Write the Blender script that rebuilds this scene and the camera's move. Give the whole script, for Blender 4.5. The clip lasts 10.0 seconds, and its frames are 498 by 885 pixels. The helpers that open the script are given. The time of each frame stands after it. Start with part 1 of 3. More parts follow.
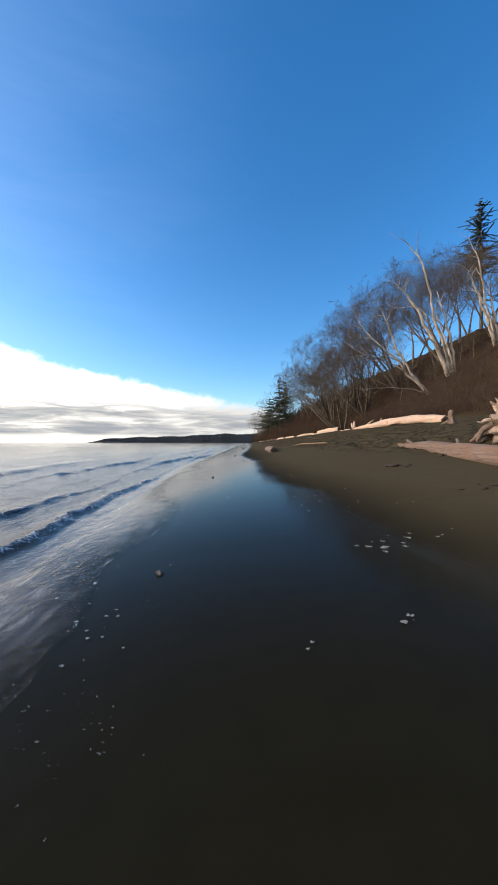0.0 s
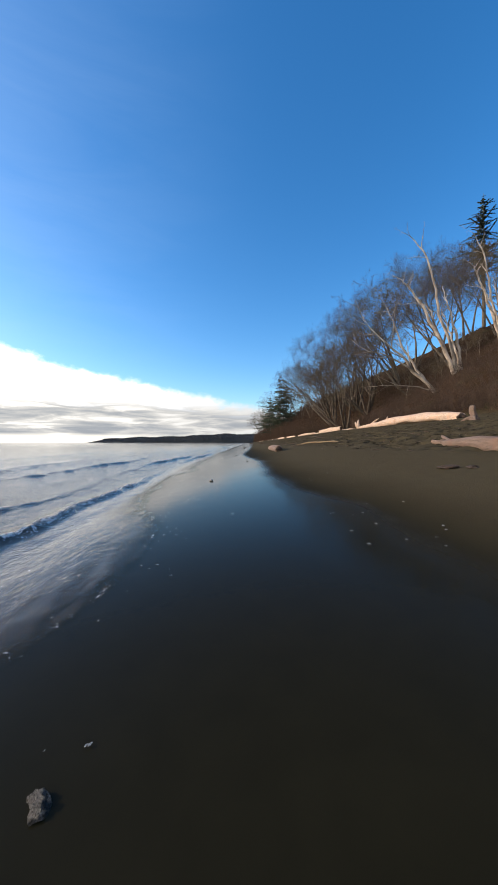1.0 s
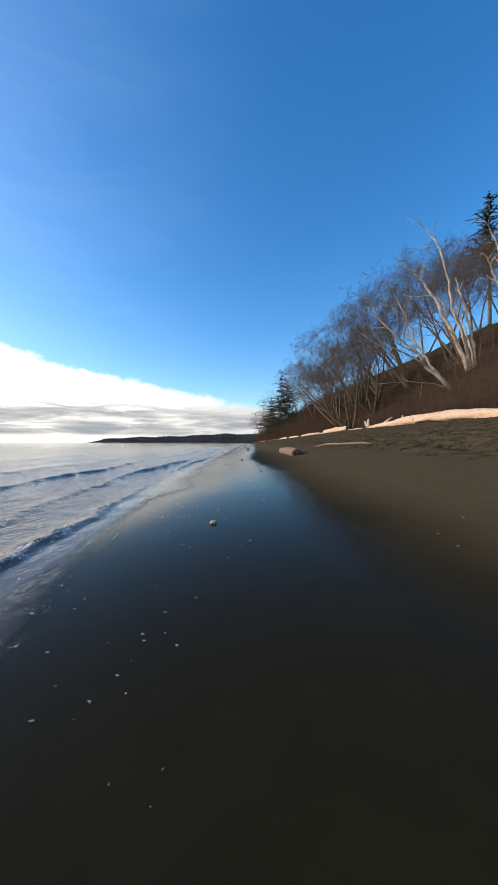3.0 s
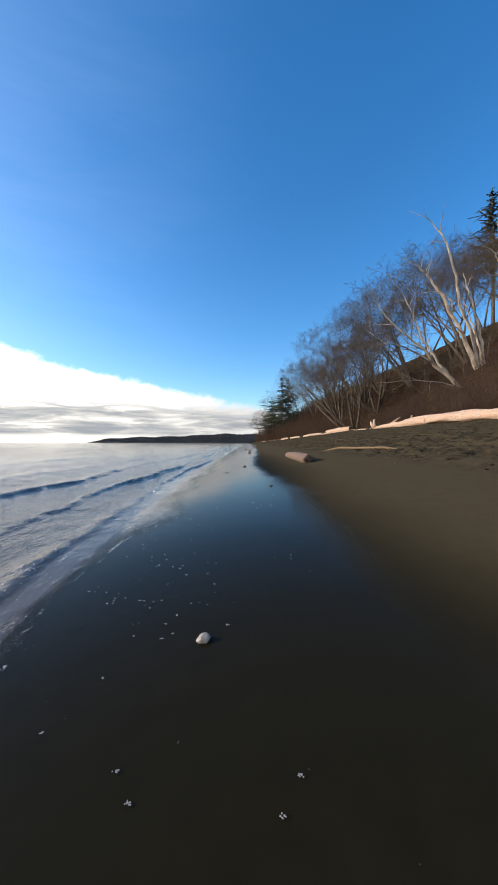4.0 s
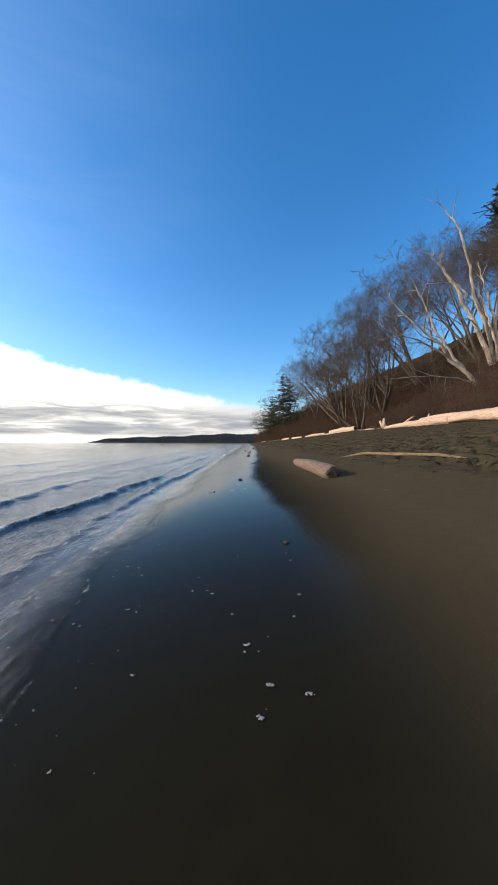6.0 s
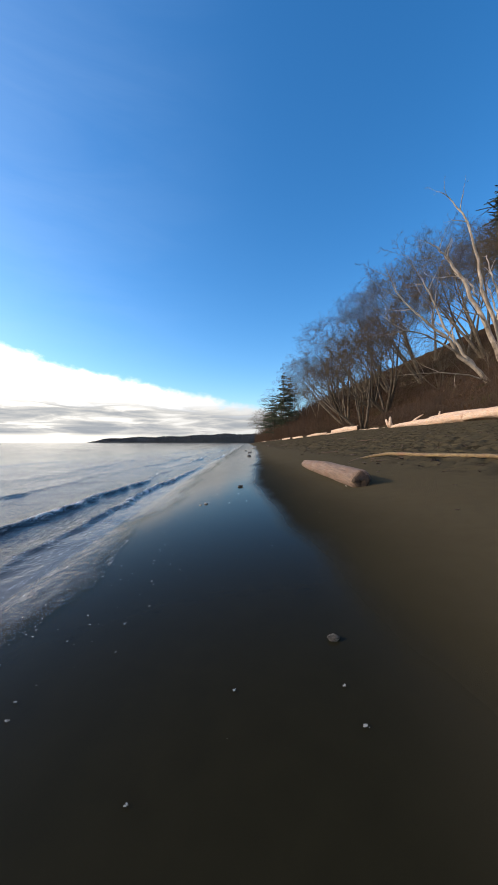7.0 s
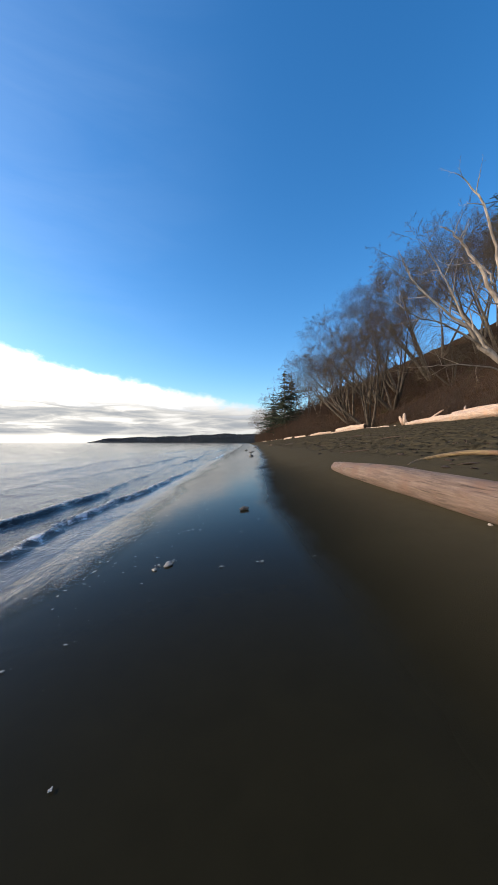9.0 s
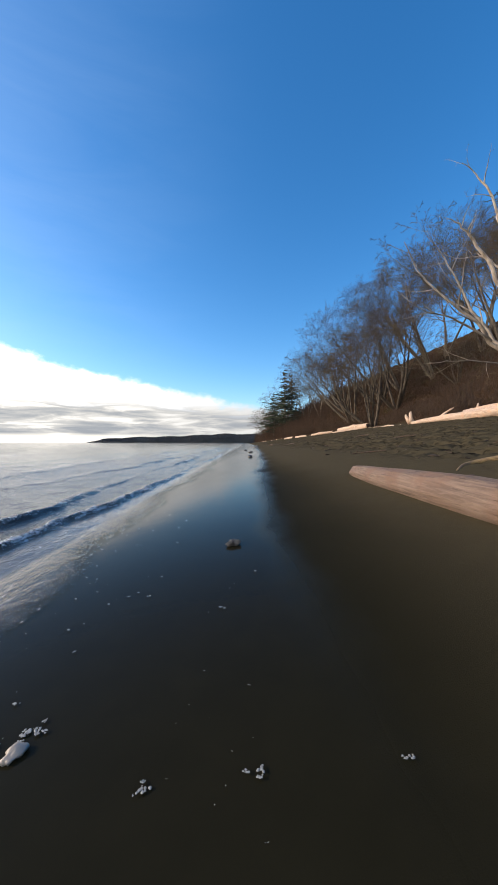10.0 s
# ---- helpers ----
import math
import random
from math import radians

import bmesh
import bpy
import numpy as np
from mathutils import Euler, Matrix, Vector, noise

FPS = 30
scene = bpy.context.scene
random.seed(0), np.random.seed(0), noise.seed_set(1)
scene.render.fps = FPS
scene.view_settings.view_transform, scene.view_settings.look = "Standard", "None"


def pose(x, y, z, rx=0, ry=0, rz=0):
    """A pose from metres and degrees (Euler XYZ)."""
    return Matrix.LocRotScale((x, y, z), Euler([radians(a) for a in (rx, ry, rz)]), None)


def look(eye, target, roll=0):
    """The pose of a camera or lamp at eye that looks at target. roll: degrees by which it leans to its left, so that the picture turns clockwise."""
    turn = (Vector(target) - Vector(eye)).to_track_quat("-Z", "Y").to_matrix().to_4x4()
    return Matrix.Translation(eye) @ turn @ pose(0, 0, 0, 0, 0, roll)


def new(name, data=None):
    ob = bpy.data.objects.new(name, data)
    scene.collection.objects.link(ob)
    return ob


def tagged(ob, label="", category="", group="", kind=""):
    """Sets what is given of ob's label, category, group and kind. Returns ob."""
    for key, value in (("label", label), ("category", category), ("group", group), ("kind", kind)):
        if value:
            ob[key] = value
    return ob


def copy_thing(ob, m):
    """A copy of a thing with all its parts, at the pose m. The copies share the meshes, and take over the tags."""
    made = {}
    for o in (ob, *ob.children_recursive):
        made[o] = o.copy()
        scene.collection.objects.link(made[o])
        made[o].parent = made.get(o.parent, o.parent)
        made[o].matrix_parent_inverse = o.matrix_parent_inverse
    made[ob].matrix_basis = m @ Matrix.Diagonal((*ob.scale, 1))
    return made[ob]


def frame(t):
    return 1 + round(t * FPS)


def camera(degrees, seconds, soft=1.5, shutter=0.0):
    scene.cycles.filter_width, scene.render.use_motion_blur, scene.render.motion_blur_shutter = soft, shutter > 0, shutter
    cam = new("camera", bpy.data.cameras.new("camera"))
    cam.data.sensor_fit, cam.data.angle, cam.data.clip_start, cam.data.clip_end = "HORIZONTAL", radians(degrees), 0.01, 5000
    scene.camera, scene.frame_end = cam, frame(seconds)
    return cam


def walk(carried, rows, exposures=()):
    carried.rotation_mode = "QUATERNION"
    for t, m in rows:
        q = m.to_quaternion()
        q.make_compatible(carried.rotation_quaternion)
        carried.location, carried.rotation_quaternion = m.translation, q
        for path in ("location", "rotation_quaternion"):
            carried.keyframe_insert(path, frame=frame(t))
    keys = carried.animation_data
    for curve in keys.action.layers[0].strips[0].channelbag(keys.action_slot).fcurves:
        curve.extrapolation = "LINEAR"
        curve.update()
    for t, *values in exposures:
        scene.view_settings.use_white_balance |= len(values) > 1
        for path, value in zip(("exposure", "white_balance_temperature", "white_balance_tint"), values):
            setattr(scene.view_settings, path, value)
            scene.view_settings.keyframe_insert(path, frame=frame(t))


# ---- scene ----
cam = camera(75.0, 10.0, 0.8)
PATH = [
    (0, pose(0.487, 0.000, 0.770, 90, 0, 0)),
    (0.5, pose(0.461, 0.591, 0.732, 90, 0, 0)),
    (1, pose(0.376, 1.170, 0.704, 90, 0, 0)),
    (1.5, pose(0.325, 1.760, 0.702, 90, 0, 0)),
    (2, pose(0.254, 2.371, 0.708, 90, 0, 0)),
    (2.5, pose(0.162, 3.005, 0.728, 90, 0, 0)),
    (3.25, pose(0.030, 3.999, 0.795, 90, 0, 0)),
    (4, pose(-0.043, 5.041, 0.896, 90, 0, 0)),
    (4.5, pose(-0.060, 5.747, 0.939, 90, 0, 0)),
    (5, pose(-0.062, 6.444, 0.984, 90, 0, 0)),
    (5.5, pose(-0.012, 7.127, 0.999, 90, 0, 0)),
    (6.25, pose(0.023, 8.141, 0.991, 90, 0, 0)),
    (7, pose(-0.016, 9.151, 0.964, 90, 0, 0)),
    (7.5, pose(-0.023, 9.812, 0.960, 90, 0, 0)),
    (8, pose(-0.039, 10.463, 0.963, 90, 0, 0)),
    (8.5, pose(-0.087, 11.107, 0.902, 90, 0, 0)),
    (9, pose(-0.126, 11.752, 0.854, 90, 0, 0)),
    (9.5, pose(-0.073, 12.392, 0.822, 90, 0, 0)),
    (10, pose(-0.071, 13.000, 0.832, 90, 0, 0)),
]
walk(cam, PATH, [(0, 1.0), (10, 1.0)])

# ---- sky, clouds and sun ----
SUN_EL, SUN_AZ = radians(19), radians(88)  # azimuth to the left of +y
SUN_WAY = Vector((-math.sin(SUN_AZ) * math.cos(SUN_EL), math.cos(SUN_AZ) * math.cos(SUN_EL), math.sin(SUN_EL)))


class Nodes:
    """Small helper to write node trees."""

    def __init__(self, tree):
        self.t = tree
        tree.nodes.clear()

    def add(self, kind, node=None, **ins):
        n = node or self.t.nodes.new(kind)
        for k, v in ins.items():
            self.plug(n.inputs[int(k[1:])] if k[0] == "i" and k[1:].isdigit() else n.inputs[k.replace("_", " ")], v)
        return n

    def plug(self, socket, v):
        if hasattr(v, "outputs"):
            v = v.outputs[0]
        if hasattr(v, "is_output"):
            self.t.links.new(v, socket)
        else:
            socket.default_value = v

    def math(self, op, a, b=0.0, c=0.0, clamp=False):
        n = self.t.nodes.new("ShaderNodeMath")
        n.operation, n.use_clamp = op, clamp
        return self.add("", n, i0=a, i1=b, i2=c).outputs[0]

    def step(self, v, lo, hi, a=0.0, b=1.0):
        n = self.t.nodes.new("ShaderNodeMapRange")
        n.interpolation_type = "SMOOTHSTEP"
        return self.add("", n, i0=v, i1=lo, i2=hi, i3=a, i4=b).outputs[0]

    def stored(self, name):
        n = self.t.nodes.new("ShaderNodeAttribute")
        n.attribute_name = name
        return n.outputs["Fac"]

    def mix(self, f, a, b, blend="MIX"):
        n = self.t.nodes.new("ShaderNodeMix")
        n.data_type, n.blend_type = "RGBA", blend
        self.plug(n.inputs[0], f), self.plug(n.inputs[6], a), self.plug(n.inputs[7], b)
        return n.outputs[2]

    def noise(self, vec, scale, detail=4.0, rough=0.55, dist=0.0):
        n = self.add("ShaderNodeTexNoise", None, Vector=vec, Scale=scale, Detail=detail, Roughness=rough, Distortion=dist)
        return n.outputs[0]

    def scaled(self, vec, s):
        return self.add("ShaderNodeMapping", None, Vector=vec, Scale=s).outputs[0]


world = bpy.data.worlds.new("world")
scene.world = world
world.use_nodes = True
w = Nodes(world.node_tree)
sky = w.add("ShaderNodeTexSky")
sky.sky_type, sky.sun_disc, sky.sun_elevation, sky.sun_rotation = "NISHITA", False, SUN_EL, -SUN_AZ
sky.air_density, sky.dust_density, sky.ozone_density, sky.altitude = 1.0, 0.9, 3.0, 0.0
sky_col = w.add("ShaderNodeHueSaturation", None, Hue=0.502, Saturation=1.30, Value=1.0, Color=sky).outputs[0]
sky_lit = w.mix(1.0, sky_col, (0.135, 0.135, 0.135, 1), "MULTIPLY")
ways = w.add("ShaderNodeTexCoord").outputs["Generated"]
xyz = w.add("ShaderNodeSeparateXYZ", None, Vector=ways)
az = w.math("ARCTAN2", w.math("MULTIPLY", xyz.outputs[0], -1.0), xyz.outputs[1])
el = w.math("ARCSINE", xyz.outputs[2])
flat = w.add("ShaderNodeCombineXYZ", None, X=w.math("MULTIPLY", az, 3.0), Y=w.math("MULTIPLY", el, 24.0), Z=0.3)
streaks = w.noise(flat, 2.1, 6.0, 0.55, 0.4)
puffs = w.noise(w.add("ShaderNodeCombineXYZ", None, X=w.math("MULTIPLY", az, 7.0), Y=w.math("MULTIPLY", el, 10.0), Z=1.7), 1.6, 6.0, 0.6)
top = w.math("MULTIPLY_ADD", az, 0.19, 0.112)
# past the view the bank climbs towards the sun as bright thin cloud
top = w.math("ADD", top, w.math("MULTIPLY", w.step(az, 0.66, 1.25), 0.15))
edge = w.math("ADD", w.math("SUBTRACT", top, el), w.math("MULTIPLY_ADD", puffs, 0.07, -0.035))
bank = w.step(edge, -0.006, 0.022)
# grey layered underside, lit rim, brighter towards the sun
nearsun = w.step(az, -0.1, 0.55)
under = w.step(w.math("ADD", w.math("SUBTRACT", w.math("MULTIPLY", top, w.math("MAXIMUM", w.math("MULTIPLY_ADD", az, -0.6, 0.88), 0.25)), el), w.math("MULTIPLY_ADD", streaks, 0.10, -0.05)), -0.012, 0.025)
grey = w.mix(w.step(streaks, 0.32, 0.66), (0.20, 0.215, 0.235, 1), (0.43, 0.415, 0.39, 1))
white = w.mix(nearsun, (0.40, 0.42, 0.45, 1), (0.95, 0.92, 0.88, 1))
white = w.mix(w.step(az, 0.35, 1.2), white, (1.5, 1.4, 1.27, 1))
cloud = w.mix(w.math("MULTIPLY", under, w.math("SUBTRACT", 1.0, w.math("MULTIPLY", w.step(streaks, 0.52, 0.66), 0.35))), white, grey)
low = w.step(el, 0.012, 0.028, 1.0, 0.0)
cloud = w.mix(w.math("MULTIPLY", low, w.step(az, 0.0, 0.5)), cloud, (0.74, 0.69, 0.61, 1))
veil = w.noise(w.scaled(ways, (1.0, 1.5, 5.0)), 2.0, 5.0, 0.6, 0.6)
hazy = w.mix(w.math("MULTIPLY", w.step(veil, 0.10, 0.95), w.step(az, -0.1, 0.8, 0.0, 0.20)), sky_lit, (0.30, 0.40, 0.55, 1))
w.add("ShaderNodeOutputWorld", None, Surface=w.add("ShaderNodeBackground", None, Color=w.mix(bank, hazy, cloud), Strength=1.0))

sun = new("sun", bpy.data.lights.new("sun", "SUN"))
sun.data.energy, sun.data.angle, sun.data.color = 2.25, radians(0.6), (1.0, 0.80, 0.62)
sun.matrix_world = look(SUN_WAY * 50, (0, 0, 0))


# ---- materials ----
def material(name):
    m = bpy.data.materials.new(name)
    m.use_nodes = True
    return m, Nodes(m.node_tree)


def finish(n, color, rough=0.8, bump=None, strength=0.4, dist=0.02, **more):
    b = n.add("ShaderNodeBsdfPrincipled", None, Base_Color=color, Roughness=rough, **more)
    if bump is not None:
        n.plug(b.inputs["Normal"], n.add("ShaderNodeBump", None, Strength=strength, Distance=dist, Height=bump).outputs[0])
    n.add("ShaderNodeOutputMaterial", None, Surface=b)
    return b


def sand_material():
    m, n = material("beach_sand")
    pos = n.add("ShaderNodeNewGeometry").outputs["Position"]
    wet = n.stored("wet")
    veg = n.stored("veg")
    big, mid, fine = n.noise(pos, 0.9, 4), n.noise(pos, 9.0, 5), n.noise(pos, 260.0, 3, 0.7)
    wetn = n.step(n.math("ADD", wet, n.math("MULTIPLY_ADD", big, 0.3, -0.15)), 0.0, 1.0)
    film = n.step(n.math("ADD", n.stored("film"), n.math("MULTIPLY_ADD", n.noise(n.scaled(pos, (1.0, 0.45, 1.0)), 1.6, 4), 0.5, -0.25)), 0.15, 0.85)
    dry = n.mix(fine, (0.037, 0.031, 0.0180, 1), (0.088, 0.073, 0.044, 1))
    dry = n.mix(n.math("MULTIPLY", n.step(mid, 0.35, 0.75), 0.3), dry, (0.040, 0.031, 0.019, 1))
    dry = n.mix(n.math("MULTIPLY", n.step(big, 0.4, 0.65), 0.35), dry, (0.060, 0.047, 0.028, 1))
    # dark blotches: damp turned-up sand, with footprint shade painted into the colour
    turned_shade = n.step(n.noise(n.scaled(pos, (1.0, 0.7, 1.0)), 5.5, 4, 0.6, 0.6), 0.50, 0.66)
    dry = n.mix(n.math("MULTIPLY", n.math("MULTIPLY", turned_shade, n.stored("churn")), 0.95), dry, (0.019, 0.0155, 0.0095, 1))
    damp = n.mix(mid, (0.0092, 0.0085, 0.0046, 1), (0.0145, 0.0132, 0.0072, 1))
    col = n.mix(wetn, dry, damp)
    litter = n.mix(mid, (0.016, 0.010, 0.006, 1), (0.058, 0.034, 0.018, 1))
    litter = n.mix(n.step(n.noise(pos, 0.35, 5), 0.5, 0.7), litter, (0.040, 0.036, 0.016, 1))
    col = n.mix(veg, col, litter)
    rough = n.math("MINIMUM", n.step(film, 0.0, 1.0, 0.95, 0.11), n.step(wetn, 0.4, 1.0, 0.95, 0.75))
    height = n.math("ADD", n.math("MULTIPLY", fine, n.math("SUBTRACT", 0.5, n.math("MULTIPLY", n.math("MAXIMUM", film, n.math("MULTIPLY", wetn, 0.8)), 0.495))), n.math("MULTIPLY", mid, n.math("MULTIPLY_ADD", veg, 4.0, 0.08)))
    finish(n, col, rough, height, 0.5, 0.02, IOR=1.33, Specular_IOR_Level=n.math("MULTIPLY_ADD", film, 0.035, 0.03))
    return m


def water_material():
    m, n = material("sea_water")
    pos = n.add("ShaderNodeNewGeometry").outputs["Position"]
    deep = n.stored("depth")
    foam = n.stored("foam")
    chop = n.noise(n.scaled(pos, (1.0, 0.42, 1.0)), 6.5, 5, 0.62, 0.4)
    swell = n.noise(n.scaled(pos, (0.6, 0.25, 1.0)), 1.1, 3, 0.5)
    froth = n.noise(pos, 44.0, 5, 0.8)
    choppy = n.noise(n.scaled(pos, (1.0, 0.8, 1.0)), 2.3, 4, 0.6, 0.5)
    ripple = n.noise(n.scaled(pos, (1.0, 0.5, 1.0)), 30.0, 3, 0.6, 0.3)
    streak = n.noise(n.scaled(pos, (1.0, 0.3, 1.0)), 16.0, 5, 0.65, 0.5)
    white = n.math("MULTIPLY", n.step(n.math("ADD", n.math("MULTIPLY", foam, 0.68), n.math("MULTIPLY_ADD", froth, 2.2, n.math("MULTIPLY_ADD", streak, 1.2, -1.7))), 0.52, 0.70), n.step(foam, 0.04, 0.25, 0.0, 0.9), clamp=True)
    col = n.mix(n.step(deep, 0.02, 0.11), (0.105, 0.093, 0.077, 1), (0.020, 0.020, 0.017, 1))
    col = n.mix(n.math("MULTIPLY", n.step(streak, 0.50, 0.68), n.step(deep, 0.5, 0.12, 0.0, 0.30)), col, (0.30, 0.28, 0.25, 1))
    col = n.mix(white, col, (0.78, 0.79, 0.79, 1))
    height = n.math("ADD", n.math("MULTIPLY_ADD", chop, 0.8, n.math("MULTIPLY", ripple, 0.36)), n.math("ADD", n.math("MULTIPLY_ADD", choppy, 0.8, n.math("MULTIPLY", swell, 0.4)), n.math("MULTIPLY", white, 0.2)))
    b = n.add("ShaderNodeBsdfPrincipled", None, Base_Color=col, Roughness=n.math("MULTIPLY_ADD", white, 0.5, 0.07), IOR=1.33, Specular_IOR_Level=0.3)
    n.plug(b.inputs["Normal"], n.add("ShaderNodeBump", None, Strength=n.math("MULTIPLY", n.step(deep, 0.008, 0.09, 0.14, 0.44), n.step(deep, 0.35, 1.3, 1.0, 0.5)), Distance=0.05, Height=height).outputs[0])
    clear = n.add("ShaderNodeBsdfTransparent", None, Color=(0.9, 0.93, 0.93, 1))
    cover = n.math("MAXIMUM", n.step(n.math("ADD", deep, n.math("MULTIPLY_ADD", streak, 0.012, -0.006)), 0.0, 0.012, 0.0, 0.94), white)
    n.add("ShaderNodeOutputMaterial", None, Surface=n.add("ShaderNodeMixShader", None, i0=cover, i1=clear, i2=b))
    return m


def wood_material(name, pale, dark, warm, along=(9.0, 0.7, 9.0)):
    m, n = material(name)
    pos = n.add("ShaderNodeTexCoord").outputs["Object"]
    grain = n.noise(n.scaled(pos, along), 4.0, 6, 0.65, 0.6)
    blotch = n.noise(pos, 2.4, 4, 0.6)
    crack = n.noise(n.scaled(pos, (along[0] * 2.5, along[1], along[2] * 2.5)), 3.0, 4, 0.6)
    col = n.mix(n.step(grain, 0.3, 0.7), dark, pale)
    col = n.mix(n.step(blotch, 0.45, 0.7), col, warm)
    col = n.mix(n.math("MULTIPLY", n.step(crack, 0.60, 0.70), 0.7), col, (0.05, 0.035, 0.025, 1))
    finish(n, col, 0.85, n.math("SUBTRACT", grain, n.step(crack, 0.60, 0.70)), 0.7, 0.015)
    return m


def bark_material(name, a, b, scale=3.0):
    m, n = material(name)
    pos = n.add("ShaderNodeTexCoord").outputs["Object"]
    rnd = n.add("ShaderNodeObjectInfo").outputs["Random"]
    patch = n.noise(n.scaled(pos, (1.0, 1.0, 0.4)), scale, 5, 0.65)
    col = n.mix(n.step(patch, 0.35, 0.68), a, b)
    col = n.mix(n.math("MULTIPLY", rnd, 0.35), col, (0.05, 0.04, 0.03, 1))
    finish(n, col, 0.9, n.noise(pos, 22.0, 4, 0.7), 0.6, 0.03)
    return m


SAND = sand_material()
WATER = water_material()
LOG_BROWN = wood_material("weathered_driftwood", (0.185, 0.130, 0.098, 1), (0.095, 0.063, 0.045, 1), (0.145, 0.086, 0.058, 1))
LOG_PALE = wood_material("bleached_driftwood", (0.58, 0.46, 0.36, 1), (0.30, 0.20, 0.14, 1), (0.52, 0.33, 0.22, 1))
LOG_ROT = wood_material("rotten_wood", (0.075, 0.048, 0.032, 1), (0.022, 0.014, 0.009, 1), (0.06, 0.034, 0.02, 1), (6.0, 6.0, 6.0))
BRANCH_YELLOW = wood_material("yellow_branch", (0.21, 0.15, 0.065, 1), (0.09, 0.06, 0.035, 1), (0.16, 0.09, 0.05, 1))
BARK = bark_material("grey_brown_bark", (0.070, 0.054, 0.038, 1), (0.22, 0.18, 0.135, 1))
BARK_DARK = bark_material("dark_brown_bark", (0.034, 0.026, 0.018, 1), (0.115, 0.090, 0.064, 1))
BARK_GREY = bark_material("pale_grey_bark", (0.12, 0.098, 0.075, 1), (0.34, 0.29, 0.235, 1), 1.2)
BARK_WHITE = bark_material("white_bark", (0.22, 0.175, 0.135, 1), (0.54, 0.46, 0.38, 1), 1.4)
TWIGS = bark_material("brown_twigs", (0.046, 0.033, 0.016, 1), (0.118, 0.086, 0.045, 1), 0.6)
BRAMBLE = bark_material("bramble", (0.038, 0.019, 0.010, 1), (0.10, 0.052, 0.026, 1), 0.5)
NEEDLES = bark_material("fir_needles", (0.012, 0.022, 0.012, 1), (0.035, 0.050, 0.022, 1), 0.8)
FAR_WOOD = bark_material("far_forest", (0.005, 0.008, 0.011, 1), (0.010, 0.015, 0.018, 1), 0.05)
STONE, _n = material("wet_stone")
_p = _n.add("ShaderNodeTexCoord").outputs["Object"]
finish(_n, _n.mix(_n.step(_n.noise(_p, 2.5, 6, 0.7), 0.35, 0.65), (0.035, 0.033, 0.030, 1), (0.15, 0.14, 0.125, 1)), _n.step(_n.noise(_p, 6.0), 0.3, 0.7, 0.15, 0.5), _n.noise(_p, 5.0, 6, 0.7), 0.8, 0.1)
SHELL, _n = material("pale_shell")
finish(_n, _n.mix(_n.noise(_n.add("ShaderNodeTexCoord").outputs["Object"], 60.0), (0.13, 0.11, 0.09, 1), (0.42, 0.38, 0.33, 1)), 0.5)
FOAM, _n = material("foam_bubbles")
finish(_n, _n.mix(_n.noise(_n.add("ShaderNodeNewGeometry").outputs["Position"], 90.0), (0.12, 0.12, 0.11, 1), (0.40, 0.40, 0.38, 1)), 0.3)

# ---- mesh tools ----


def mesh_of(name, verts, faces, mats, smooth=True):
    me = bpy.data.meshes.new(name)
    me.from_pydata(np.asarray(verts).tolist() if not isinstance(verts, list) else verts, [], np.asarray(faces).tolist() if not isinstance(faces, list) else faces)
    for m in mats if isinstance(mats, (list, tuple)) else [mats]:
        me.materials.append(m)
    if smooth:
        me.shade_smooth()
    return me


def put(name, me, parent=None, label=""):
    ob = new(name, me)
    ob.parent = parent
    return tagged(ob, label)


def grid_faces(nu, nv):
    i = np.arange((nu - 1) * (nv - 1))
    a = (i // (nv - 1)) * nv + i % (nv - 1)
    return np.stack([a, a + nv, a + nv + 1, a + 1], 1)


def attribute(me, name, values):
    me.attributes.new(name, "FLOAT", "POINT").data.foreach_set("value", np.asarray(values, np.float32).ravel())


def prisms(P0, P1, r0, r1, sides=3):
    """Many straight tapered sticks at once: vertices and faces."""
    P0, P1 = np.asarray(P0, float), np.asarray(P1, float)
    d = P1 - P0
    d /= np.linalg.norm(d, axis=1, keepdims=True) + 1e-9
    ref = np.where(np.abs(d[:, 2:3]) < 0.8, [[0, 0, 1.0]], [[1.0, 0, 0]])
    a = np.cross(d, ref)
    a /= np.linalg.norm(a, axis=1, keepdims=True) + 1e-9
    b = np.cross(d, a)
    rings = []
    for base, r in ((P0, r0), (P1, r1)):
        for k in range(sides):
            q = 2 * math.pi * k / sides
            rings.append(base + (math.cos(q) * a + math.sin(q) * b) * np.asarray(r)[:, None])
    v = np.stack(rings, 1).reshape(-1, 3)
    k = np.arange(sides)
    f = np.stack([k, (k + 1) % sides, (k + 1) % sides + sides, k + sides], 1)
    f = (f[None] + (np.arange(len(P0)) * 2 * sides)[:, None, None]).reshape(-1, 4)
    return v, f


